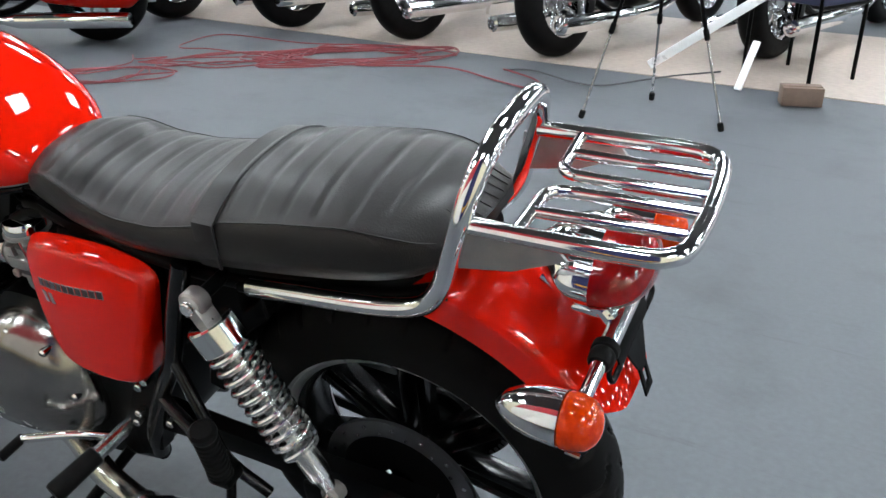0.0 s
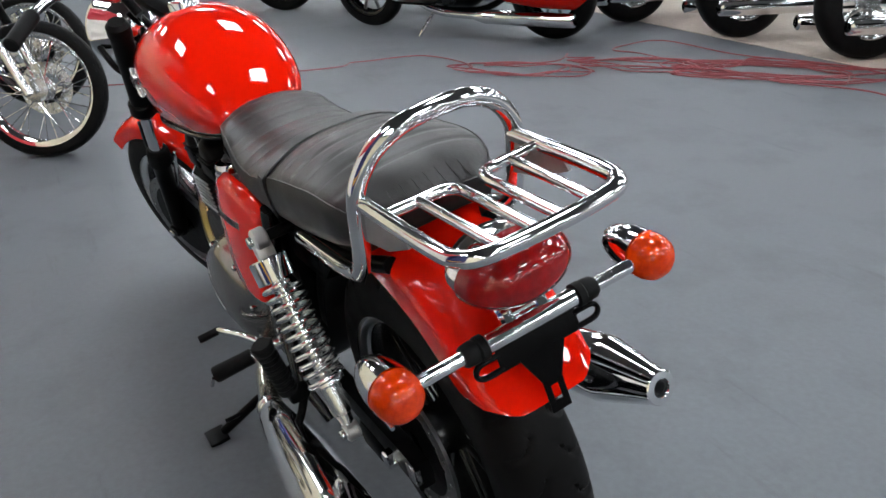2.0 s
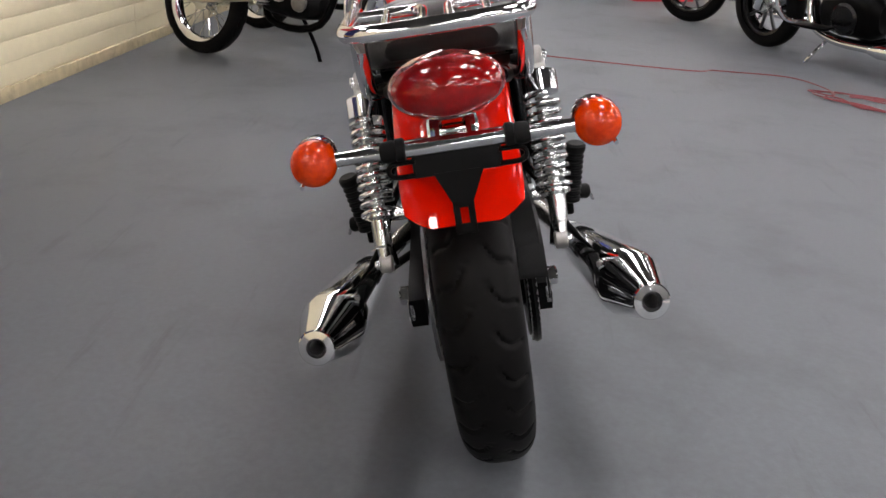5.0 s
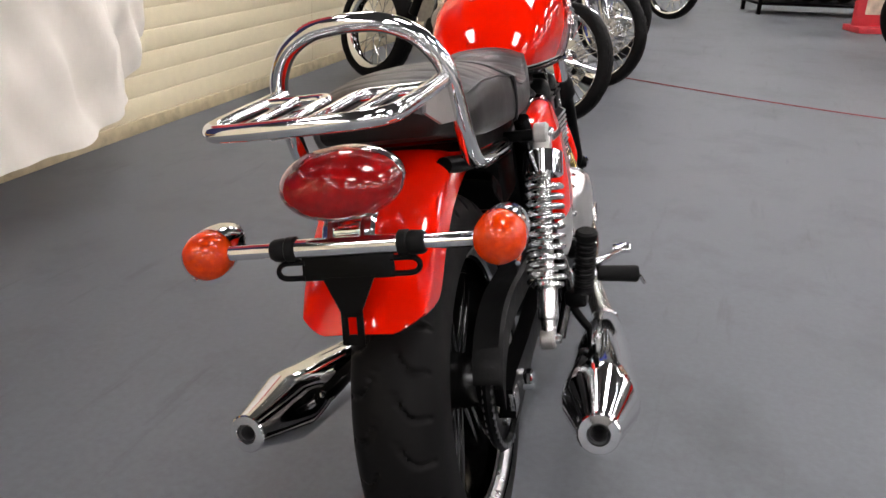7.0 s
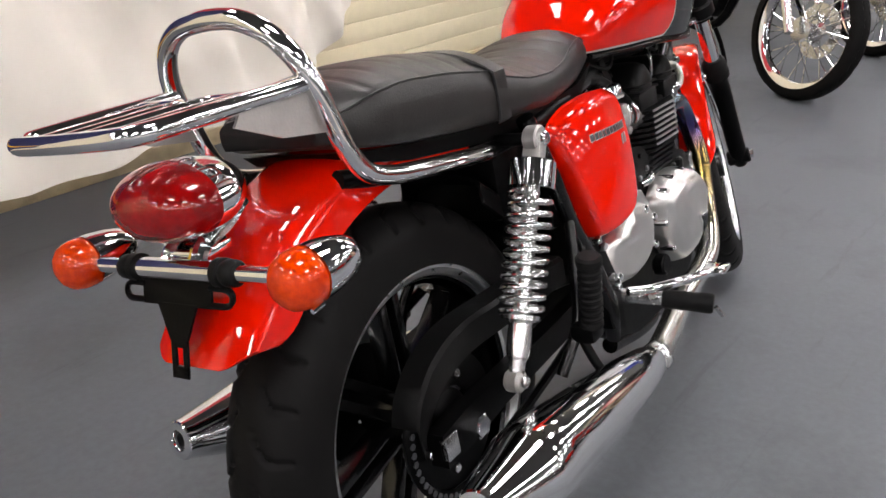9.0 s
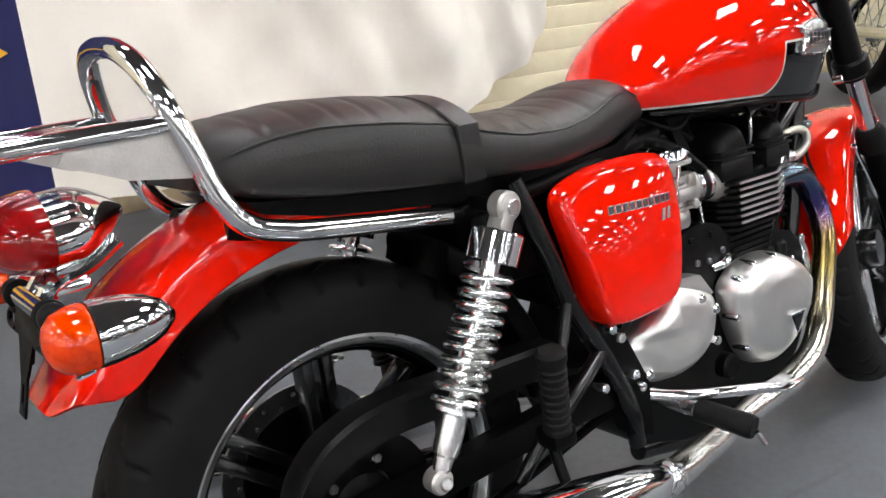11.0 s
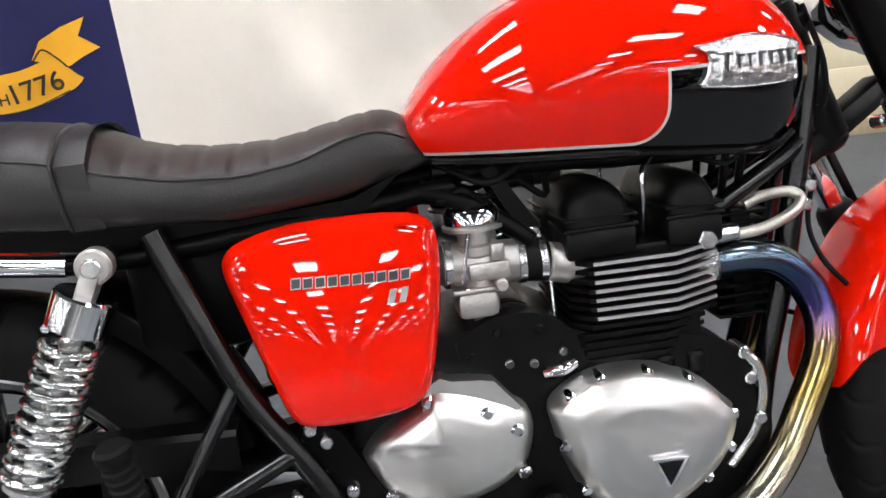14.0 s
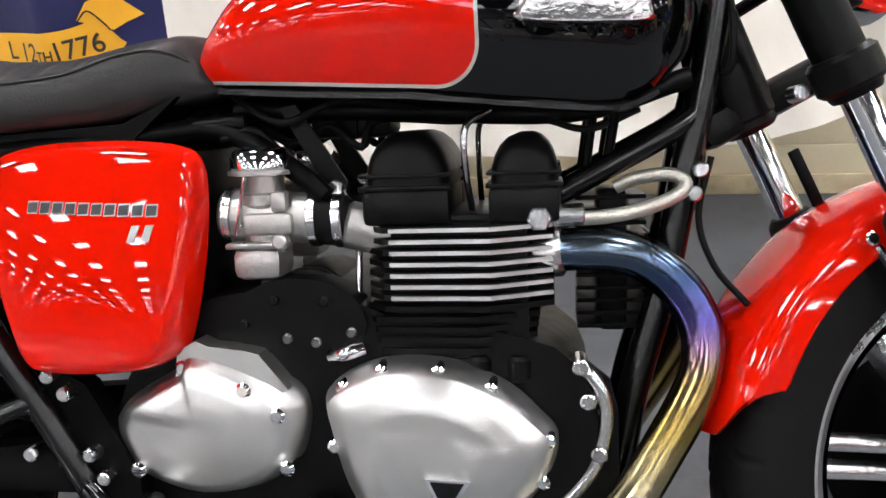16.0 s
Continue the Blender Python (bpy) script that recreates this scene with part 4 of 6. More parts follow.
tank = part("fuel_tank", tank_bm(), M_TANK, bike, "glossy red fuel tank with black lower panel and silver pinstripe", smooth=60)
part("filler_cap", lathe([(0.034, -0.02), (0.034, 0.008), (0.03, 0.014), (0.0, 0.016)], Matrix.Translation((0.9, 0, 0.93)), 28), M_CHROME, tank, "chrome filler cap")
for s in (-1, 1):
    E_OUT = [(0.892, 0.819), (0.91, 0.821), (0.962, 0.827), (1.01, 0.819), (1.034, 0.81), (1.027, 0.797), (1.024, 0.782), (1.022, 0.768), (0.965, 0.7665), (0.903, 0.772), (0.906, 0.786), (0.909, 0.802), (0.904, 0.811)]
    bm = bmesh.new()
    rings = []
    cxe, cze = 0.965, 0.796
    for sc, h in ((1.0, -0.004), (1.0, 0.006), (0.95, 0.009), (0.91, 0.0065), (0.6, 0.008), (0.3, 0.008), (0.05, 0.008)):
        rings.append([Vector((cxe + (x - cxe) * sc, s * (tank_half(cxe + (x - cxe) * sc, cze + (z - cze) * sc) + h), cze + (z - cze) * sc)) for x, z in [(p.x, p.z) for p in smooth_path([(a, 0, b) for a, b in E_OUT], 3, True)]])
    emb = part("tank_badge", ring_skin(bm, rings), M_BADGE, tank, "bright chrome tank badge")
    for k in range(7):
        x = 0.93 + k * 0.0138
        h = 0.02 if k == 0 else 0.0155
        for dx, dz, w, hh in ((0, 0, 0.0026, h), (0.003, h / 2 - 0.0015, 0.0075, 0.0024)):
            part("badge_mark", box(x + dx, s * (tank_half(x, 0.797) + 0.0085), 0.797 + dz, w, 0.003, hh, 0.0005), M_DARKDECAL, emb)
    part("tank_seam", tube([(x, s * (tank_half(x, interp(x, T_BOT)) + 0.003), interp(x, T_BOT) - 0.003) for x in np.linspace(0.6, 1.03, 20)], 0.0045, 6, 2), M_BLACK, tank)

# engine
def heel(x, z):
    """The sprocket cover's lower rear heel lies deeper, behind a slanting crease."""
    d = min(0.4 - z - 0.12 * (x - 0.5), 0.05 + 0.12)
    return -0.009 * max(0.0, min(1.0, d / 0.015 + 0.5)) * max(0.0, min(1.0, (0.6 - x) / 0.08))


def brow(x, z):
    """The clutch cover's flat face lies a little behind its polished upper brow."""
    d = (0.408 - 0.9 * (x - 0.8) ** 2 - 0.1 * (x - 0.8)) - z
    return -0.005 * max(0.0, min(1.0, d / 0.03 + 0.5))


crank = part("crankcase", slab([(0.47, 0.24), (0.46, 0.36), (0.5, 0.46), (0.56, 0.51), (0.7, 0.522), (0.76, 0.495), (0.93, 0.46), (0.97, 0.38), (0.95, 0.26), (0.86, 0.19), (0.6, 0.18)], -0.1, 0.108, smooth=3), M_ENGINE, bike, "black twin-cylinder engine crankcase")
FIN = [(0.745, -0.086), (0.745, 0.086), (0.764, 0.112), (0.869, 0.117), (0.931, 0.086), (0.931, -0.086), (0.869, -0.117), (0.764, -0.112)]
core = [(0.77, -0.095), (0.77, 0.095), (0.905, 0.095), (0.905, -0.095)]
bm = ring_skin(bmesh.new(), [[Vector((x, y, z)) for x, y in core] for z in (0.44, 0.588)])
block = part("cylinder_block", bm, M_ENGINE, bike, "black finned cylinder block", smooth=20)
for k in range(13):
    z = 0.444 + k * 0.0112
    sc = 1.0 if k > 4 else 0.9 + 0.018 * k
    fo = [((x - 0.84) * sc + 0.84 - (0.0 if k > 4 else 0.012), y * sc) for x, y in FIN]
    bm = ring_skin(bmesh.new(), [[Vector((x, y, z + dz)) for x, y in fo] for dz in (0, 0.0055)])
    fin = part("cooling_fin", bm, M_ENGINE, block, smooth=20)
    if k > 5:
        for s in (-1, 1):
            edge = [(0.771, 0.1118), (0.869, 0.1165), (0.928, 0.0872), (0.9305, 0.0905), (0.87, 0.1205), (0.771, 0.1155)]
            bm = ring_skin(bmesh.new(), [[Vector((x, s * y, z + dz)) for x, y in edge] for dz in (0.0006, 0.0046)])
            part("polished_edge", bm, M_FIN, fin, "polished fin edge", smooth=20)
for x0, x1, zt in ((0.744, 0.83, 0.678), (0.87, 0.938, 0.672)):
    rings = []
    for y, sc in ((-0.1, 0.4), (-0.099, 0.6), (-0.096, 0.77), (-0.09, 0.9), (-0.08, 0.97), (-0.066, 1.0), (0.066, 1.0), (0.08, 0.97), (0.09, 0.9), (0.096, 0.77), (0.099, 0.6), (0.1, 0.4)):
        c, h = (x0 + x1) / 2, (x1 - x0) / 2
        arch = [(-1, 0.0), (-1, 0.48), (-0.97, 0.6), (-0.88, 0.73), (-0.72, 0.85), (-0.46, 0.95), (-0.2, 0.99), (0.2, 0.99), (0.46, 0.95), (0.72, 0.85), (0.88, 0.73), (0.97, 0.6), (1, 0.48), (1, 0.0)]
        rings.append([Vector((c + h * u * sc, y, 0.588 + (zt - 0.588) * v * (0.4 + 0.6 * sc))) for u, v in arch])
    cov = part("cam_cover", ring_skin(bmesh.new(), rings), M_ENGINE, bike, "black rounded cam cover")
    for s in (-1, 1):
        part("cover_step", box((x0 + x1) / 2, s * 0.064, 0.602, x1 - x0 + 0.002, 0.075, 0.036, 0.006), M_ENGINE, cov)
        part("cover_joint", box((x0 + x1) / 2, s * 0.064, 0.6215, x1 - x0 + 0.007, 0.08, 0.005, 0.0015), M_ENGINE, cov)
        part("cover_joint", box((x0 + x1) / 2, s * 0.064, 0.6335, x1 - x0 + 0.005, 0.078, 0.0035, 0.001), M_ENGINE, cov)
part("head_deck", box(0.84, 0, 0.588, 0.178, 0.19, 0.012, 0.004), M_ENGINE, block)
for s in (-1, 1):
    if s < 0:
        # outer covers
        c1 = part("sprocket_cover", domed([(0.468, 0.378), (0.478, 0.4), (0.498, 0.418), (0.53, 0.436), (0.552, 0.45), (0.56, 0.466), (0.585, 0.463), (0.622, 0.45), (0.668, 0.426), (0.68, 0.4), (0.676, 0.37), (0.663, 0.342), (0.624, 0.318), (0.56, 0.307), (0.505, 0.322), (0.48, 0.345)], 0.1, 0.146, s, 3, inset=0.09, relief=heel), M_ALU, bike, "polished alloy sprocket cover", smooth=50)
        c2 = part("clutch_cover", domed([(0.7, 0.415), (0.715, 0.434), (0.745, 0.449), (0.785, 0.455), (0.835, 0.449), (0.885, 0.426), (0.915, 0.398), (0.932, 0.376), (0.926, 0.345), (0.906, 0.312), (0.872, 0.283), (0.83, 0.262), (0.78, 0.262), (0.745, 0.283), (0.718, 0.33), (0.705, 0.38)], 0.105, 0.172, s, 3, inset=0.07, relief=brow), M_ALU, bike, "polished alloy engine side cover")
        for x, z, y in ((0.556, 0.448, 0.118), (0.655, 0.402, 0.13), (0.622, 0.428, 0.13), (0.66, 0.345, 0.125), (0.5, 0.34, 0.12)):
            part("cover_bolt", cyl((x, s * (y - 0.02), z), (x, s * (y + 0.014), z), 0.0085, 12, bevel=0.003), M_CHROME, c1)
        for x, z in ((0.724, 0.43), (0.762, 0.446), (0.818, 0.445), (0.868, 0.428), (0.922, 0.377), (0.916, 0.335), (0.712, 0.37), (0.733, 0.31), (0.885, 0.3)):
            part("cover_bolt", cyl((x, s * 0.11, z), (x, s * 0.143, z), 0.0075, 12, bevel=0.003), M_CHROME, c2)
        part("badge_rim", slab([(0.806, 0.352), (0.849, 0.35), (0.8245, 0.311)], s * 0.168, s * 0.174), M_CHROME, c2, smooth=20)
        part("badge_face", slab([(0.811, 0.349), (0.843, 0.3475), (0.8245, 0.318)], s * 0.168, s * 0.1755), M_BLACK, c2, "small black triangular badge", smooth=20)
        part("cover_boss", slab([(0.548, 0.44), (0.552, 0.466), (0.572, 0.476), (0.585, 0.47), (0.62, 0.466), (0.636, 0.462), (0.665, 0.425), (0.6, 0.4)], -0.1, -0.129), M_ALU, c1, smooth=20)
    else:
        c2 = part("alternator_cover", domed([(0.568, 0.31), (0.572, 0.39), (0.6, 0.45), (0.65, 0.484), (0.7, 0.492), (0.77, 0.462), (0.845, 0.415), (0.9, 0.352), (0.91, 0.29), (0.88, 0.238), (0.8, 0.214), (0.69, 0.222), (0.6, 0.255)], 0.1, 0.182, s, 3, inset=0.09), M_CASE, bike, "buffed alloy alternator cover, darkened for the surroundings it mirrors")
        for x, z in ((0.586, 0.36), (0.62, 0.447), (0.69, 0.472), (0.78, 0.443), (0.845, 0.395), (0.89, 0.32), (0.82, 0.236), (0.7, 0.24), (0.605, 0.28)):
            part("cover_bolt", cyl((x, s * 0.11, z), (x, s * 0.156, z), 0.0075, 12, bevel=0.003), M_CHROME, c2)
    # carburettor
    y = s * 0.078
    carb = part("carburettor", lathe([(0.02, 0), (0.024, 0.004), (0.024, 0.05), (0.028, 0.054), (0.028, 0.064), (0.02, 0.066), (0.02, 0.09)], Matrix.Translation((0.638, y, 0.555)), 20), M_CAST, bike, "cast alloy carburettor")
    part("chrome_cap", lathe([(0.031, 0), (0.034, 0.003), (0.034, 0.014), (0.03, 0.02), (0.02, 0.0225), (0.0, 0.023)], Matrix.Translation((0.638, y, 0.643)), 28), M_CHROME, carb, "chrome carburettor cap")
    part("float_bowl", box(0.632, y, 0.549, 0.052, 0.054, 0.034, 0.01), M_CAST, carb)
    for dx, dz in ((-0.02, 0.03), (0.02, 0.03), (-0.018, 0.008), (0.02, 0.008)):
        part("carb_screw", cyl((0.638 + dx, y + s * 0.02, 0.56 + dz), (0.638 + dx, y + s * 0.03, 0.56 + dz), 0.004, 8, bevel=0.001), M_STEEL, carb)
    part("bowl_rim", box(0.633, y, 0.568, 0.062, 0.062, 0.006, 0.002), M_CAST, carb)
    part("cap_flange", lathe([(0.028, 0), (0.037, 0.001), (0.037, 0.005), (0.028, 0.006)], Matrix.Translation((0.638, y, 0.638)), 24), M_CAST, carb)
    part("carb_lug", box(0.66, y + s * 0.024, 0.612, 0.016, 0.014, 0.02, 0.003), M_CAST, carb)
    part("carb_boss", cyl((0.66, y + s * 0.02, 0.572), (0.66, y + s * 0.036, 0.572), 0.008, 12, bevel=0.002), M_CAST, carb)
    part("throttle_link", cyl((0.615, y + s * 0.03, 0.58), (0.628, y + s * 0.03, 0.64), 0.0025, 8), M_STEEL, carb)
    part("drain_nut", cyl((0.636, y, 0.53), (0.636, y, 0.512), 0.009, 10, bevel=0.002), M_CAST, carb)
    part("carb_throat", cyl((0.592, y, 0.598), (0.69, y, 0.592), 0.026, 20, bevel=0.004), M_CAST, carb)
    part("carb_flange", box(0.648, y + s * 0.026, 0.59, 0.05, 0.012, 0.022, 0.004), M_CAST, carb)
    for x in (0.602, 0.69, 0.716):
        part("hose_clamp", lathe([(0.0275, -0.005), (0.029, -0.004), (0.029, 0.004), (0.0275, 0.005)], axis_m((x, y, 0.598 - 0.06 * (x - 0.59)), (x + 0.1, y, 0.592)), 22), M_STEEL, carb)
    part("intake_rubber", cyl((0.688, y, 0.592), (0.724, y, 0.588), 0.0265, 20, bevel=0.004), M_RUBBER, carb)
    part("intake_stub", cyl((0.72, y, 0.586), (0.768, y * 0.9, 0.572), 0.0245, 20, bevel=0.004), M_CAST, carb)
    bar_part("plug_lead", [(0.85, s * 0.06, 0.59), (0.846, s * 0.085, 0.64), (0.848, s * 0.085, 0.68), (0.87, s * 0.06, 0.695)], 0.0035, M_STEEL)
    # exhaust
    head = [(0.915, 0.06, 0.55), (0.945, 0.066, 0.553), (0.985, 0.068, 0.552), (1.022, 0.064, 0.54), (1.058, 0.06, 0.508), (1.077, 0.064, 0.468), (1.076, 0.074, 0.43), (1.06, 0.086, 0.395), (1.034, 0.097, 0.352), (1.0, 0.112, 0.302), (0.955, 0.13, 0.262), (0.9, 0.144, 0.236), (0.82, 0.15, 0.22), (0.7, 0.16, 0.216), (0.55, 0.19, 0.22), (0.42, 0.217, 0.228)]
    if s > 0:
        head = [(x, yy - 0.04 * min(1.0, max(0.0, (1.0 - abs(x - 0.78) / 0.26) * 2)), z) for x, yy, z in head]
    hd = part("exhaust_header", tube([(x, s * yy, z) for x, yy, z in head], 0.0225, 20, 5), M_HEADER, bike, "heat-blued chrome exhaust header")
    part("exhaust_collar", cyl((0.912, s * 0.06, 0.55), (0.942, s * 0.066, 0.553), 0.0275, 18, bevel=0.004), M_STEEL, hd)
    a, b = Vector((0.44, s * 0.216, 0.226)), Vector((-0.196, s * 0.265, 0.345))
    L = (b - a).length
    prof_m = [(0.022, 0.0), (0.0245, 0.01), (0.0245, 0.03), (0.023, 0.033), (0.034, 0.08), (0.043, 0.18), (0.0505, 0.3), (0.055, 0.4), (0.0575, 0.48), (0.058, L - 0.125), (0.0555, L - 0.113), (0.031, L - 0.012), (0.03, L - 0.002), (0.028, L), (0.0165, L + 0.001), (0.0145, L - 0.003), (0.0142, L - 0.05), (0.001, L - 0.06)]
    muf = part("silencer", lathe(prof_m, axis_m(a, b), 36), M_CHROME, bike, "chrome tapered silencer")
    part("outlet", lathe([(0.0138, L - 0.045), (0.0136, L - 0.004), (0.0118, L - 0.004), (0.0112, L - 0.045)], axis_m(a, b), 24, cap=False), M_DARKDECAL, muf)
    part("silencer_clamp", lathe([(0.0262, 0.012), (0.0275, 0.014), (0.0275, 0.028), (0.0262, 0.03)], axis_m(a, b), 24), M_STEEL, muf)
    bar_part("silencer_bracket", [(0.25, s * 0.17, 0.36), (0.24, s * 0.2, 0.31), (0.235, s * 0.225, 0.285)], 0.008, parent=muf)
# oil cooler, hoses
cool = part("oil_cooler", box(0.992, 0, 0.535, 0.03, 0.07, 0.15, 0.006), M_SATIN, bike, "black finned oil cooler")
for k in range(11):
    part("cooler_fin", box(0.99, 0, 0.467 + 0.0135 * k, 0.072, 0.08, 0.0045, 0.001), M_SATIN, cool, smooth=0)
hose = bar_part("oil_hose", [(0.918, -0.086, 0.588), (0.96, -0.086, 0.586), (1.0, -0.082, 0.589), (1.035, -0.072, 0.597), (1.058, -0.06, 0.607), (1.062, -0.053, 0.617), (1.047, -0.048, 0.624), (1.015, -0.044, 0.621), (0.995, -0.04, 0.612)], 0.0072, M_BRAID, "braided steel oil hose")
part("banjo_bolt", cyl((0.918, -0.08, 0.588), (0.918, -0.104, 0.588), 0.0125, 6, bevel=0.002), M_STEEL, hose)
part("hose_ferrule", cyl((0.93, -0.087, 0.589), (0.962, -0.088, 0.591), 0.011, 14, bevel=0.002), M_STEEL, hose)
bar_part("oil_pipe", [(0.93, -0.09, 0.44), (0.965, -0.095, 0.43), (0.98, -0.096, 0.39), (0.97, -0.096, 0.34), (0.95, -0.096, 0.31), (0.93, -0.1, 0.29)], 0.0075, M_STEEL, "steel oil pipe")
bar_part("cable", [(1.1, 0.05, 0.72), (1.09, 0.04, 0.6), (1.06, 0.05, 0.52), (1.08, 0.05, 0.44), (1.2, 0.06, 0.4)], 0.004, M_RUBBER)
bar_part("cable", [(1.09, -0.04, 0.64), (1.077, -0.045, 0.58), (1.092, -0.05, 0.53), (1.125, -0.05, 0.49)], 0.0035, M_RUBBER)
bar_part("cable", [(0.73, -0.06, 0.57), (0.728, -0.07, 0.5), (0.722, -0.075, 0.46)], 0.0035, M_STEEL)
bar_part("cable", [(0.6, -0.05, 0.72), (0.66, -0.08, 0.69), (0.72, -0.07, 0.71), (0.8, -0.06, 0.7)], 0.004, M_RUBBER)
bar_part("clutch_arm", [(0.705, -0.1, 0.452), (0.722, -0.112, 0.458), (0.738, -0.105, 0.462)], 0.008, M_CHROME)
starter = part("starter_motor", cyl((0.672, -0.078, 0.492), (0.672, 0.07, 0.492), 0.042, 30, bevel=0.006), M_ENGINE, bike, "black starter motor housing")
for k, r in enumerate((0.046, 0.046, 0.044)):
    part("housing_ring", lathe([(r - 0.006, -0.003), (r, -0.002), (r, 0.002), (r - 0.006, 0.003)], wheel_m(0.672, 0.492, -0.07 + 0.016 * k), 30), M_ENGINE, starter)
part("breather_cover", slab([(0.598, 0.5), (0.61, 0.515), (0.65, 0.532), (0.7, 0.53), (0.735, 0.508), (0.74, 0.475), (0.7, 0.46), (0.62, 0.46)], -0.104, -0.06, smooth=3), M_ENGINE, bike, "black breather cover behind the cylinders")
for x, z, y in ((0.615, 0.487, 0.106), (0.648, 0.512, 0.106), (0.7, 0.51, 0.106), (0.727, 0.478, 0.106), (0.66, 0.472, 0.106), (0.69, 0.468, 0.106)):
    part("case_screw", cyl((x, -0.095, z), (x, -y - 0.003, z), 0.0055, 10, bevel=0.0015), M_ENGINE if z > 0.48 else M_DISC, crank)
for x, z in ((0.962, 0.405), (0.955, 0.44), (0.972, 0.35)):
    part("case_bolt", cyl((x, -0.07, z), (x, -0.108, z), 0.0085, 12, bevel=0.002), M_STEEL, crank)
part("front_lug", slab([(0.9, 0.45), (0.935, 0.452), (0.985, 0.42), (0.992, 0.36), (0.985, 0.3), (0.93, 0.28)], -0.07, -0.094, smooth=2), M_ENGINE, crank)
for k in range(4):
    part("base_stud", cyl((0.775 + 0.04 * k, -0.1, 0.425), (0.775 + 0.04 * k, -0.1, 0.452), 0.012, 12, bevel=0.004), M_ENGINE, crank)
# wiring, coil and brackets under the tank
coil = part("ignition_coil", box(0.72, 0, 0.688, 0.09, 0.06, 0.034, 0.01), M_ENGINE, bike, "black ignition coil under the tank")
part("coil_strap", box(0.72, 0, 0.69, 0.016, 0.066, 0.04, 0.004), M_SATIN, coil)
for s in (-1, 1):
    part("steady_plate", slab([(0.655, 0.705), (0.672, 0.708), (0.722, 0.628), (0.717, 0.612), (0.703, 0.615)], s * 0.062, s * 0.068), M_ENGINE, frame_ob, smooth=20)
    part("steady_bolt", cyl((0.712, s * 0.06, 0.622), (0.712, s * 0.08, 0.622), 0.0085, 12, bevel=0.002), M_STEEL, frame_ob)
    for x, z0 in ((0.962, 0.615), (0.985, 0.628)):
        part("coil_stay", cyl((x, s * 0.04, z0), (x + 0.012, s * 0.045, 0.7), 0.0055, 10), M_SATIN, frame_ob)
    bar_part("tank_rail", [(0.6, s * 0.04, 0.705), (0.75, s * 0.045, 0.7), (0.95, s * 0.045, 0.69), (1.07, s * 0.03, 0.72)], 0.011, M_ENGINE, parent=frame_ob)
    bar_part("wiring", [(0.62, s * 0.02, 0.69), (0.66, s * 0.045, 0.668), (0.7, s * 0.04, 0.684), (0.735, s * 0.05, 0.662), (0.75, s * 0.03, 0.69), (0.84, s * 0.04, 0.686), (0.86, s * 0.05, 0.7)], 0.0045, M_RUBBER)
    bar_part("wiring", [(0.89, s * 0.03, 0.695), (0.93, s * 0.05, 0.682), (0.97, s * 0.05, 0.672), (1.02, s * 0.03, 0.69)], 0.0035, M_RUBBER)
    bar_part("wiring", [(0.585, s * 0.06, 0.7), (0.6, s * 0.085, 0.676), (0.63, s * 0.08, 0.684), (0.655, s * 0.07, 0.66), (0.68, s * 0.07, 0.64)], 0.004, M_RUBBER)
part("starter_cover", cyl((0.69, -0.115, 0.29), (0.69, -0.14, 0.29), 0.022, 20, bevel=0.004), M_SATIN, bike)

# foot controls
pedal = bar_part("brake_pedal", [(0.462, -0.16, 0.33), (0.5, -0.19, 0.322), (0.56, -0.215, 0.312), (0.63, -0.228, 0.296), (0.665, -0.236, 0.288)], 0.0085, M_CHROME, "polished brake pedal")
part("toe_pad", box(0.682, -0.24, 0.289, 0.045, 0.042, 0.012, 0.004), M_CHROME, pedal)
for s in (-1, 1):
    peg = part("footrest", lathe([(0.012, 0), (0.017, 0.004), (0.0175, 0.05), (0.0185, 0.085), (0.016, 0.09)], axis_m((0.52, s * 0.195, 0.295), (0.545, s * 0.3, 0.278)), 18), M_RUBBER, bike, "black rubber rider footrest")
    part("peg_tip", cyl((0.54, s * 0.285, 0.276), (0.548, s * 0.293, 0.256), 0.004, 10), M_STEEL, peg)
    part("peg_mount", cyl((0.51, s * 0.12, 0.3), (0.52, s * 0.2, 0.295), 0.013, 12), M_STEEL, peg)
lever = bar_part("gear_lever", [(0.52, 0.16, 0.3), (0.57, 0.19, 0.315), (0.63, 0.215, 0.31), (0.66, 0.225, 0.305)], 0.008, M_CHROME, "chrome gear lever")
part("lever_rubber", cyl((0.66, 0.22, 0.305), (0.664, 0.27, 0.302), 0.009, 12, bevel=0.002), M_RUBBER, lever)
stand = bar_part("side_stand", [(0.56, 0.11, 0.2), (0.6, 0.2, 0.14), (0.64, 0.3, 0.075)], 0.011, M_SATIN, "black side stand, down")
part("stand_foot", box(0.645, 0.318, 0.068, 0.06, 0.045, 0.01, 0.003), M_SATIN, stand)
bar_part("stand_spur", [(0.62, 0.25, 0.11), (0.6, 0.29, 0.125)], 0.005, parent=stand)

# front end
def on_fork(d, y=0.0, fw=0.0):
    """A point d metres up the fork from the axle."""
    return Vector((FX + fw * RAKE.z, y, FZ - fw * RAKE.x)) + RAKE * d


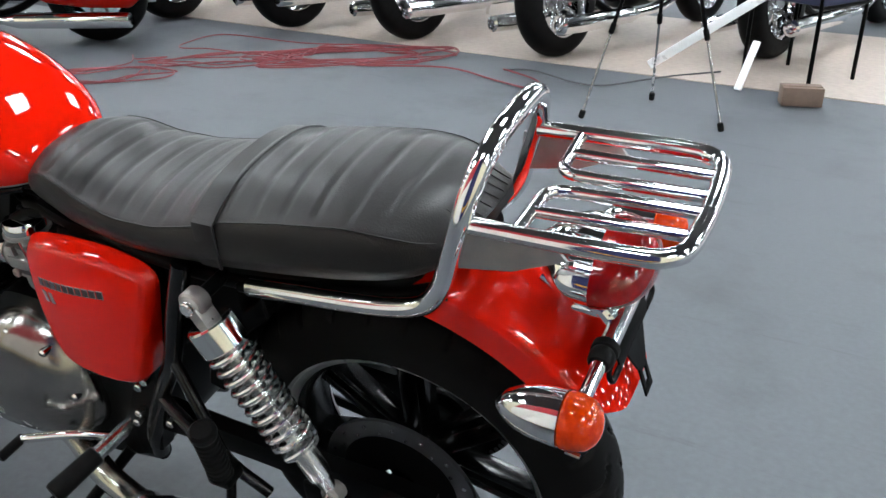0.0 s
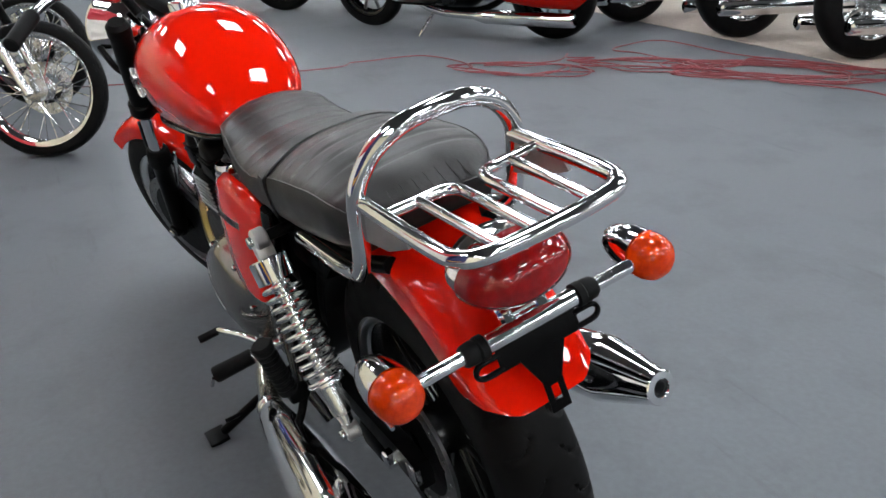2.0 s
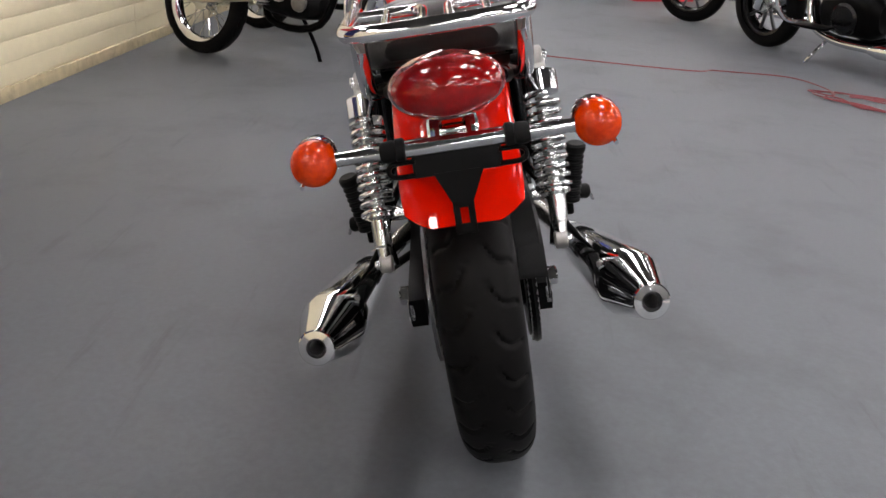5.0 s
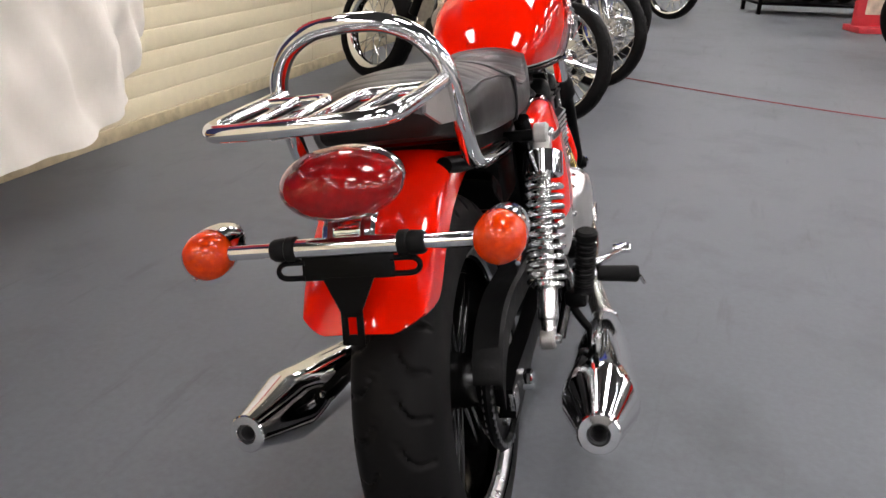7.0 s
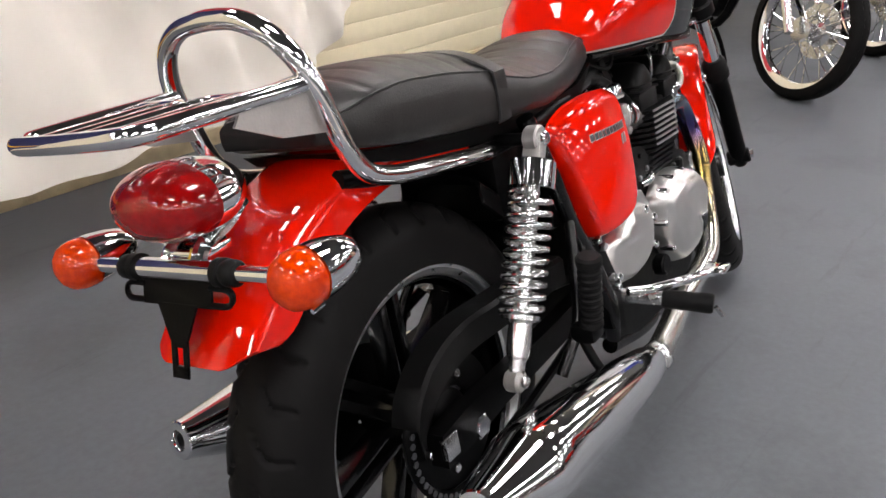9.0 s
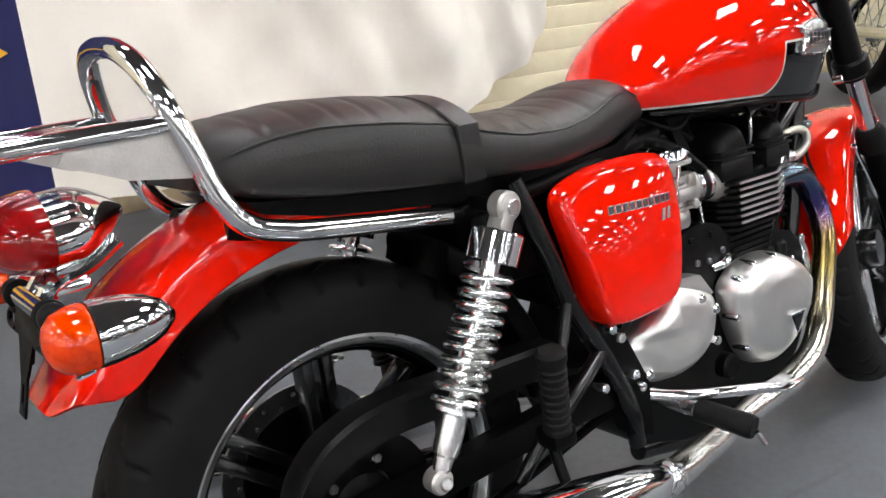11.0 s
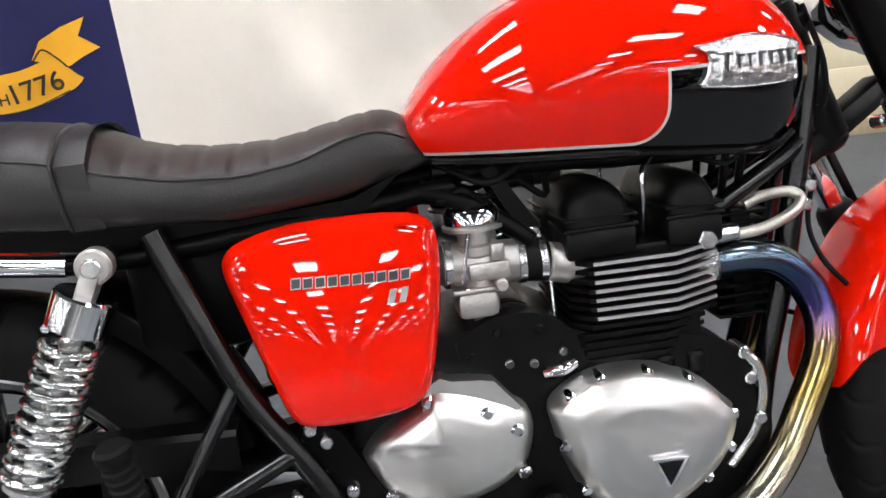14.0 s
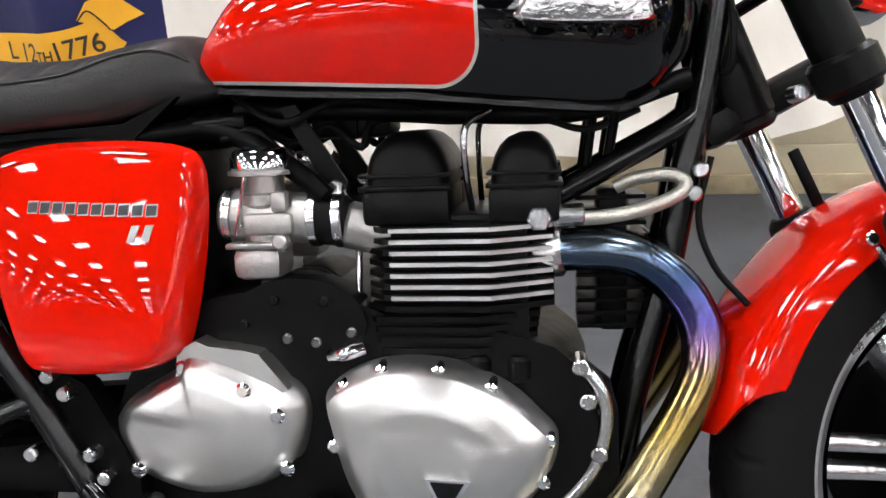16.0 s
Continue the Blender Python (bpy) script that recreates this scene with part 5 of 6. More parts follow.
for s in (-1, 1):
    ym = s * 0.1
    fm = axis_m(on_fork(0, ym), on_fork(1, ym))
    leg = part("fork_leg", lathe([(0.016, -0.024), (0.021, -0.012), (0.022, 0.03), (0.0235, 0.2), (0.024, 0.25), (0.027, 0.256), (0.027, 0.27)], fm, 22), M_SATIN, bike, "black lower fork leg")
    part("stanchion", cyl(on_fork(0.26, ym), on_fork(0.47, ym), 0.0178, 20), M_CHROME, leg, "chrome fork tube")
    part("fork_shroud", lathe([(0.0185, 0.425), (0.024, 0.426), (0.0265, 0.431), (0.0265, 0.456), (0.026, 0.46), (0.026, 0.66), (0.0275, 0.665), (0.0275, 0.69), (0.02, 0.7)], fm, 24), M_ENGINE, leg, "black fork shroud")
    part("dust_cap", lathe([(0.0185, 0.252), (0.03, 0.258), (0.031, 0.272), (0.029, 0.282), (0.03, 0.288), (0.028, 0.302), (0.022, 0.31), (0.0185, 0.311)], fm, 22), M_RUBBER, leg, "black rubber dust cap")
    part("reflector_stay", box(0, 0, 0.36, 0.007, 0.014, 0.09, 0.002, m=axis_m(on_fork(-0.03, ym, 0.04), on_fork(1, ym, 0.04))), M_SATIN, leg)
    part("axle_clamp", cyl(on_fork(0, s * 0.07), on_fork(0, s * 0.128), 0.02, 18, bevel=0.004), M_SATIN, leg)
    part("axle_end", cyl(on_fork(0, s * 0.12), on_fork(0, s * 0.136), 0.011, 6, bevel=0.002), M_CHROME, leg)
    part("mudguard_stay", tube([on_fork(0.1, s * 0.082), on_fork(0.2, s * 0.078, -0.02), on_fork(0.28, s * 0.071, -0.03)], 0.005, 8, 4), M_CHROME, leg)
    steered(leg)
yoke = part("lower_yoke", box(0, 0, 0, 0.05, 0.2, 0.036, 0.012, m=axis_m(on_fork(0.452, 0, -0.02), on_fork(1, 0, -0.02))), M_ENGINE, bike, "black fork yoke")
part("stem_boss", cyl(on_fork(0.43, 0, -0.056), on_fork(0.49, 0, -0.056), 0.03, 22, bevel=0.006), M_ENGINE, yoke)
for s in (-1, 1):
    part("pinch_bolt", cyl(on_fork(0.452, s * 0.072, -0.045), on_fork(0.452, s * 0.092, -0.045), 0.0085, 12, bevel=0.002), M_STEEL, yoke, "bright pinch bolt")
    part("yoke_ear", cyl(on_fork(0.434, s * 0.1), on_fork(0.47, s * 0.1), 0.034, 22, bevel=0.005), M_ENGINE, yoke)
top = part("top_yoke", box(0, 0, 0, 0.05, 0.2, 0.026, 0.01, m=axis_m(on_fork(0.7, 0, -0.02), on_fork(1.2, 0, -0.02))), M_SATIN, bike, "black top yoke")
lens_c = on_fork(0.56, 0, 0.1)
hl = part("headlamp", lathe([(0.0, -0.1), (0.035, -0.092), (0.06, -0.072), (0.077, -0.04), (0.086, 0.0), (0.09, 0.006), (0.09, 0.018), (0.084, 0.022)], Matrix.Translation(lens_c + Vector((0.04, 0, 0.02))) @ Matrix.Rotation(radians(90), 4, "Y"), 36), M_CHROME, bike, "chrome headlamp")
for s in (-1, 1):
    part("lamp_bracket", tube([on_fork(0.54, s * 0.1), on_fork(0.55, s * 0.108, 0.05), lens_c + Vector((0.03, s * 0.086, 0.01))], 0.008, 10, 4), M_SATIN, hl)
    part("cable_loop", tube([on_fork(0.62, s * 0.03, -0.02), on_fork(0.55, s * 0.05, -0.05), on_fork(0.5, s * 0.04, -0.075), on_fork(0.53, s * 0.01, -0.085)], 0.004, 8, 5), M_RUBBER, hl)
ff = part("front_mudguard", ring_skin(bmesh.new(), guard_rings(FX, FZ, -35, 79, 0.325, 0.318, 0.068, 0.05, 26, tip_round=9.0)), M_RED, bike, "glossy red front mudguard")
for s in (-1, 1):
    part("mudguard_bolt", cyl((FX - 0.152, s * 0.064, 0.545), (FX - 0.153, s * 0.078, 0.546), 0.0075, 12, bevel=0.002), M_CHROME, ff)
bars = bar_part("handlebar", [(0.98, -0.36, 1.02), (1.04, -0.26, 1.04), (1.09, -0.16, 1.03), (1.09, -0.06, 0.97), (1.09, 0.06, 0.97), (1.09, 0.16, 1.03), (1.04, 0.26, 1.04), (0.98, 0.36, 1.02)], 0.011, M_CHROME, "chrome handlebar")
for s in (-1, 1):
    part("grip", cyl((1.03, s * 0.275, 1.038), (0.975, s * 0.368, 1.019), 0.016, 16, bevel=0.003), M_RUBBER, bars)
    part("riser", cyl(on_fork(0.7, s * 0.05, -0.02), (1.09, s * 0.05, 0.975), 0.012, 12), M_SATIN, bars)
steered(yoke, top, hl, ff, bars)
part("steering_head", cyl((1.135, 0.012, 0.672), (1.055, 0.006, 0.86), 0.034, 22, bevel=0.006), M_ENGINE, bike, "black steering head")


# ---- the flag in front of the board wall ----
F0 = Vector((-0.25, 1.25, 0))
FD = Vector((0.949, 0.316, 0))
FN = Vector((0.316, -0.949, 0))      # towards the room


def hem(s):
    return interp(s, [(-0.95, 0.42), (-0.1, 0.4), (0.1, 0.395), (0.4, 0.335), (0.9, 0.31), (1.3, 0.29), (1.75, 0.295), (2.1, 0.325), (2.3, 0.38), (2.42, 0.46)])


def flag_point(s, z, lift=0.0):
    """The cloth's place at s metres along it and height z, with its folds."""
    low = max(0.0, 1.6 - z)
    w = 0.0
    if s > 0.15:
        g = min(1.0, (s - 0.15) / 0.5)
        q = s - 0.55 * (1.2 - z) * (0.4 + 0.3 * s)
        w += g * (0.036 * math.sin(6.5 * q + 0.6) + 0.02 * math.sin(13.7 * q + 2.0 + 1.2 * z) + 0.011 * math.sin(23 * q - 2.1 * z) + 0.013 * math.sin(9 * z + 5 * s) + 0.006 * math.sin(24 * z - 9 * s + 2 * math.sin(5 * s)) + 0.004 * math.sin(31 * q + 11 * z) * math.sin(4 * s + 1))
        w *= 1.0 - 0.5 * min(1.0, max(0.0, (z - 0.5) / 0.4))
        w += g * 0.0035 * math.sin(38 * q + 9 * z + 2 * math.sin(3 * s)) * math.sin(6 * s + 2 * z)
        w += 0.05 * math.sin((s - 0.2) * 1.3) * low
        w -= 0.1 * max(0, s - 1.6) * low
    else:
        w += 0.012 * math.sin(15 * s + 2.5 * z) * min(1.0, (0.15 - s) / 0.2) + 0.007 * math.sin(26 * s - 6 * z + 1) * min(1.0, (0.15 - s) / 0.2)
    w -= 1.2 * max(0.0, -0.12 - s)
    w += 0.008 * math.sin(7 * s + 3 * z) + 0.004 * math.sin(19 * s - 5 * z)
    return F0 + FD * s + FN * (w + lift) + Vector((0, 0, z))


def cloth(name, s0, s1, lo, hi, material, parent, label, ns, nz):
    bm = bmesh.new()
    for back in (0, 1):
        vs = [[bm.verts.new(flag_point(s, (lo(s) if callable(lo) else lo) + ((hi) - (lo(s) if callable(lo) else lo)) * k / nz, -0.002 * back)) for k in range(nz + 1)] for s in np.linspace(s0, s1, ns + 1)]
        for a, b in zip(vs, vs[1:]):
            for k in range(nz):
                f = (a[k], b[k], b[k + 1], a[k + 1])
                bm.faces.new(f if not back else f[::-1])
    me = bpy.data.meshes.new(name)
    bm.to_mesh(me)
    bm.free()
    me.polygons.foreach_set("use_smooth", [True] * len(me.polygons))
    me.materials.append(material)
    ob = new(name, me)
    ob.parent = parent
    tagged(ob, label)
    return ob


flag = thing("flag", Matrix(), "large hanging cloth flag, blue, white and red, with gold scroll", "flag")
cloth("blue_field", -0.93, 0.172, hem, 2.45, M_FBLUE, flag, "dark blue cloth field", 60, 90)
cloth("white_field", 0.172, 2.42, hem, 1.4, M_FWHITE, flag, "rumpled white cloth field", 150, 70)
cloth("red_field", 0.172, 2.42, 1.4, 2.45, M_FRED, flag, "red cloth field", 90, 40)


def on_flag(bm, name, material, parent, label, lift):
    """Lays a flat mesh given in x (along) and y (up) on the cloth."""
    for v in bm.verts:
        v.co = flag_point(v.co.x, v.co.y, lift + v.co.z)
    return part(name, bm, material, parent, label)


def flat_band(centre, width, n=40):
    bm = bmesh.new()
    pts = smooth_path([(x, y, 0) for x, y in centre], 10)
    rows = []
    for i, p in enumerate(pts):
        d = (pts[min(i + 1, len(pts) - 1)] - pts[max(i - 1, 0)]).normalized()
        nrm = Vector((-d.y, d.x, 0))
        rows.append([bm.verts.new(p + nrm * width * u) for u in (-0.5, -0.25, 0, 0.25, 0.5)])
    for a, b in zip(rows, rows[1:]):
        for k in range(4):
            bm.faces.new((a[k], b[k], b[k + 1], a[k + 1]))
    return bm


scroll = on_flag(flat_band([(-0.86, 0.72), (-0.7, 0.685), (-0.5, 0.66), (-0.3, 0.655), (-0.15, 0.657), (-0.05, 0.665), (0.025, 0.685), (0.045, 0.7)], 0.09), "scroll", M_GOLD, flag, "gold scroll with dark lettering", 0.004)


def poly(points, lift):
    bm = bmesh.new()
    bm.faces.new([bm.verts.new((x, y, 0)) for x, y in points])
    bmesh.ops.triangulate(bm, faces=bm.faces)
    bmesh.ops.subdivide_edges(bm, edges=bm.edges, cuts=3, use_grid_fill=True)
    return bm


on_flag(poly([(-0.025, 0.728), (0.0, 0.768), (0.05, 0.79), (0.108, 0.806), (0.085, 0.765), (0.128, 0.732), (0.085, 0.716), (0.052, 0.7), (0.02, 0.71)], 0), "scroll_tail", M_GOLD, scroll, "curled gold scroll tail", 0.007)
on_flag(flat_band([(-0.022, 0.727), (0.002, 0.748), (0.03, 0.722), (0.046, 0.7)], 0.004), "scroll_line", M_INK, scroll, "", 0.011)
on_flag(flat_band([(-0.86, 0.676), (-0.5, 0.616), (-0.3, 0.611), (-0.15, 0.613), (-0.05, 0.621), (0.04, 0.645)], 0.003), "scroll_line", M_INK, scroll, "", 0.008)


def letters(text, size, s, z, turn=0.0):
    cu = bpy.data.curves.new("text", "FONT")
    cu.body, cu.size = text, size
    cu.offset = 0.0006
    tmp = bpy.data.objects.new("text", cu)
    scene.collection.objects.link(tmp)
    bpy.context.view_layer.update()
    me = bpy.data.meshes.new_from_object(tmp.evaluated_get(bpy.context.evaluated_depsgraph_get()))
    bpy.data.objects.remove(tmp)
    bm = bmesh.new()
    bm.from_mesh(me)
    bpy.data.meshes.remove(me)
    bmesh.ops.transform(bm, matrix=Matrix.Translation((s, z, 0)) @ Matrix.Rotation(radians(turn), 4, "Z"), verts=bm.verts)
    return bm


for text, size, s, z, turn in (("L", 0.062, -0.246, 0.637, 1), ("12", 0.064, -0.202, 0.634, 1), ("TH", 0.036, -0.138, 0.636, 3), ("1776", 0.064, -0.092, 0.636, 9)):
    whole = letters(text, size, s, z, turn)
    left = set(whole.faces)
    while left:
        island, front = set(), [left.pop()]
        while front:
            f = front.pop()
            island.add(f)
            for g in {g for v in f.verts for g in v.link_faces} & left:
                left.discard(g)
                front.append(g)
        one, known = bmesh.new(), {}
        for f in island:
            one.faces.new([known.setdefault(v, None) or known.update({v: one.verts.new(v.co)}) or known[v] for v in f.verts])
        on_flag(one, "letter", M_INK, scroll, "", 0.02)
    whole.free()
part("hanging_rod", tube([flag_point(s, 2.46) for s in (-0.95, 0.4, 1.4, 2.44)], 0.012, 10, 4), M_STEEL, flag, "steel hanging rod")
for s in (-0.7, 2.1):
    part("hanging_wire", cyl(flag_point(s, 2.46), flag_point(s, CEIL), 0.002, 6), M_STEEL, flag)


# ---- wheels and other motorcycles ----
def spoke_wheel(name, cx, cz, R, w, rim, parent, knob=0.0, rim_mat=None):
    m = wheel_m(cx, cz)
    hw = w * 0.26
    bm = lathe([(rim - 0.026, -hw * 0.5), (rim - 0.012, -hw), (rim + 0.008, -hw * 1.3), (rim + 0.008, hw * 1.3), (rim - 0.012, hw), (rim - 0.026, hw * 0.5)], m, 56, cap=False)
    wh = part(name, bm, rim_mat or M_CHROME, parent, "bright wire-spoked wheel")
    part("tyre", tyre_bm(cx, cz, R, w, rim, 104, knob), M_TYRE, wh, "black tyre")
    part("hub", lathe([(0.0, -0.05), (0.03, -0.05), (0.055, -0.045), (0.03, -0.035), (0.03, 0.035), (0.055, 0.045), (0.03, 0.05), (0.0, 0.05)], m, 24, cap=False), M_STEEL, wh)
    sp = finish(cyl((0, 0, 0), (0, 0, 1), 0.0024, 6), "wire_spoke", M_CHROME)
    for k in range(32):
        a = 2 * math.pi * k / 32
        b = a + (0.5 if (k // 2) % 2 else -0.5)
        s = 1 if k % 2 else -1
        p0 = Vector((cx + 0.045 * math.sin(b), s * 0.042, cz + 0.045 * math.cos(b)))
        p1 = Vector((cx + (rim - 0.012) * math.sin(a), 0, cz + (rim - 0.012) * math.cos(a)))
        o = new("wire_spoke", sp)
        o.parent = wh
        o.matrix_basis = axis_m(p0, p1) @ Matrix.Diagonal((1, 1, (p1 - p0).length, 1))
    return wh


def alloy_wheel(name, cx, cz, R, w, rim, parent, n=9, dark=False):
    m = wheel_m(cx, cz)
    hw = w * 0.4
    bm = lathe([(rim - 0.03, -0.02), (rim - 0.02, -hw + 0.01), (rim, -hw), (rim + 0.004, -hw), (rim + 0.004, hw), (rim, hw), (rim - 0.02, hw - 0.01), (rim - 0.03, 0.02)], m, 48, cap=False)
    wh = part(name, bm, M_BLACK if dark else M_CHROME, parent, "dark cast wheel" if dark else "bright cast wheel")
    part("tyre", tyre_bm(cx, cz, R, w, rim, 80), M_TYRE, wh, "black tyre")
    part("hub", lathe([(0.0, -0.05), (0.05, -0.05), (0.06, -0.02), (0.06, 0.02), (0.05, 0.05), (0.0, 0.05)], m, 24, cap=False), M_STEEL, wh)
    me = finish(box(0, 0, rim / 2 + 0.01, 0.022, 0.02, rim - 0.06, 0.004), "spoke", M_DISC if dark else M_STEEL)
    for k in range(n):
        o = new("spoke", me)
        o.parent = wh
        o.matrix_basis = Matrix.Translation((cx, 0, cz)) @ Matrix.Rotation(2 * math.pi * k / n, 4, "Y")
    return wh


def blob(stations, bm=None):
    """A rounded body lofted along x: (x, middle z, half height, half width)."""
    rings = []
    for x, z, h, w in [(p[0], p[1], p[2], p[3]) for p in np.array([[np.interp(t, range(len(stations)), [s[k] for s in stations]) for k in range(4)] for t in np.linspace(0, len(stations) - 1, 4 * len(stations))])]:
        rings.append([Vector((x, w * math.copysign(abs(math.cos(a)) ** 0.75, math.cos(a)), z + h * math.copysign(abs(math.sin(a)) ** 0.75, math.sin(a)))) for a in np.linspace(0, 2 * math.pi, 25)[:-1]])
    return ring_skin(bm or bmesh.new(), rings)


def cruiser(m, paint, label, bags=True, group="parked cruisers", dark=False):
    """A large V-twin tourer; the rear contact is its origin and it heads along +x."""
    t = thing("cruiser_motorcycle", m, label, "motorcycle", group)
    WB = 1.6
    alloy_wheel("rear_wheel", 0, 0.32, 0.32, 0.16, 0.21, t, dark=dark)
    alloy_wheel("front_wheel", WB, 0.32, 0.32, 0.13, 0.23, t, dark=dark)
    part("rear_mudguard", ring_skin(bmesh.new(), guard_rings(0, 0.33, -60, 75, 0.36, 0.37, 0.11, 0.12, 20)), paint, t)
    part("front_mudguard", ring_skin(bmesh.new(), guard_rings(WB, 0.32, -58, 78, 0.352, 0.362, 0.092, 0.13, 20)), paint, t)
    part("fuel_tank", blob([(0.62, 0.78, 0.03, 0.06), (0.7, 0.8, 0.08, 0.13), (0.85, 0.84, 0.11, 0.17), (1.0, 0.87, 0.11, 0.165), (1.12, 0.88, 0.09, 0.12), (1.2, 0.88, 0.03, 0.04)]), paint, t, "glossy painted fuel tank")
    part("seat", blob([(-0.12, 0.8, 0.03, 0.1), (0.0, 0.8, 0.06, 0.15), (0.15, 0.77, 0.06, 0.15), (0.3, 0.7, 0.05, 0.17), (0.5, 0.69, 0.05, 0.15), (0.68, 0.73, 0.04, 0.08)]), M_SATIN, t, "black padded seat")
    eng = part("engine", blob([(0.55, 0.35, 0.1, 0.1), (0.62, 0.36, 0.16, 0.15), (0.85, 0.37, 0.17, 0.16), (1.0, 0.36, 0.14, 0.13), (1.06, 0.36, 0.06, 0.08)]), M_SATIN, t, "black V-twin engine")
    for a in (-1, 1):
        base_ = Vector((0.83 + a * 0.04, 0, 0.42))
        top = Vector((0.83 + a * 0.17, 0, 0.74))
        d = top - base_
        cb = lathe([q for k in range(9) for q in ((0.075, 0.05 + k * 0.028), (0.075, 0.058 + k * 0.028), (0.062, 0.06 + k * 0.028), (0.062, 0.076 + k * 0.028))], axis_m(base_, top), 20)
        part("cylinder", cb, M_SATIN, eng, "finned black cylinder")
        part("rocker_cover", box(0, 0, 0.33, 0.14, 0.15, 0.06, 0.02, m=axis_m(base_, top)), M_CHROME, eng, "chrome rocker cover")
    for s in (-1, 1):
        part("engine_cover", lathe([(0.11, 0), (0.108, 0.02), (0.09, 0.035), (0.0, 0.04)], Matrix.Translation((0.78, s * 0.14, 0.34)) @ (Matrix.Rotation(radians(-90 * s), 4, "X")), 28), M_BLACK if dark else M_CHROME, eng, "engine side cover")
        pipe = part("exhaust_pipe", tube([(0.95, s * 0.12, 0.55), (1.06, s * 0.16, 0.45), (1.0, s * 0.19, 0.28), (0.8, s * 0.2, 0.2), (0.45, s * 0.21, 0.19)], 0.025, 12, 5), M_CHROME, t, "chrome exhaust pipe")
        part("silencer", lathe([(0.03, 0), (0.048, 0.08), (0.05, 0.6), (0.046, 0.78), (0.03, 0.79), (0.028, 0.7)], axis_m((0.5, s * 0.21, 0.19), (-0.35, s * 0.26, 0.215)), 24), M_CHROME, t, "long chrome silencer")
        leg = part("fork_leg", cyl((WB, s * 0.11, 0.32), (WB - 0.24, s * 0.11, 0.86), 0.029, 16), M_CHROME, t, "chrome fork leg")
        part("lower_leg", cyl((WB + 0.01, s * 0.11, 0.3), (WB - 0.12, s * 0.11, 0.59), 0.036, 16, bevel=0.005), M_CHROME, leg)
        part("floorboard", box(0.93, s * 0.27, 0.29, 0.28, 0.1, 0.02, 0.006), M_SATIN, t, "black floorboard")
        part("crash_bar", tube([(1.16, s * 0.1, 0.6), (1.2, s * 0.24, 0.56), (1.22, s * 0.31, 0.44), (1.18, s * 0.25, 0.3), (1.1, s * 0.1, 0.27)], 0.016, 12, 6), M_CHROME, t, "chrome crash bar")
        part("suspension_unit", cyl((0.05, s * 0.15, 0.38), (0.2, s * 0.15, 0.66), 0.026, 14, bevel=0.004), M_CHROME, t)
        if bags:
            bag = part("pannier", blob([(-0.36, 0.53, 0.1, 0.06), (-0.3, 0.54, 0.16, 0.09), (-0.05, 0.55, 0.17, 0.1), (0.2, 0.56, 0.15, 0.095), (0.28, 0.56, 0.09, 0.06)]), paint, t, "glossy painted pannier")
            bag.location = (0, s * 0.25, -0.09)
            latch = part("latch", box(-0.05, s * 0.1, 0.62, 0.1, 0.012, 0.025, 0.004), M_CHROME, bag, "chrome latch")
        part("grip", cyl((0.98, s * 0.36, 1.06), (0.9, s * 0.46, 1.03), 0.018, 12), M_RUBBER, t)
        part("mirror", blob([(1.06, 1.18, 0.01, 0.02), (1.08, 1.18, 0.045, 0.07), (1.1, 1.18, 0.01, 0.02)]), M_CHROME, t).location.y = s * 0.36
    part("frame_rail", tube([(1.3, 0, 0.86), (1.16, 0, 0.4), (1.05, 0, 0.18), (0.6, 0, 0.17), (0.3, 0, 0.3), (0.0, 0, 0.33)], 0.025, 10, 5), M_SATIN, t)
    part("handlebar", tube([(0.93, -0.42, 1.04), (1.05, -0.3, 1.08), (1.26, -0.12, 1.04), (1.28, 0.12, 1.04), (1.05, 0.3, 1.08), (0.93, 0.42, 1.04)], 0.014, 10, 5), M_CHROME, t)
    part("headlamp", lathe([(0.0, -0.12), (0.06, -0.09), (0.09, 0.0), (0.095, 0.03), (0.0, 0.04)], Matrix.Translation((1.5, 0, 0.9)) @ Matrix.Rotation(radians(90), 4, "Y"), 28), M_CHROME, t, "chrome headlamp")
    if bags:
        part("fairing", blob([(1.2, 1.02, 0.06, 0.2), (1.32, 1.03, 0.18, 0.34), (1.48, 1.0, 0.17, 0.26), (1.58, 0.97, 0.07, 0.12)]), paint, t, "glossy painted fairing")
    part("tail_lamp", blob([(-0.4, 0.6, 0.02, 0.05), (-0.36, 0.61, 0.035, 0.09), (-0.32, 0.62, 0.02, 0.06)]), M_REDLENS, t, "red tail lamp")
    part("air_filter", lathe([(0.08, 0), (0.085, 0.03), (0.06, 0.05), (0.0, 0.055)], Matrix.Translation((0.85, -0.13, 0.6)) @ Matrix.Rotation(radians(90), 4, "X"), 24), M_CHROME, eng)
    part("side_stand", tube([(0.9, 0.12, 0.2), (0.95, 0.24, 0.08), (0.98, 0.28, 0.008)], 0.012, 8, 3), M_CHROME, t)
    return t


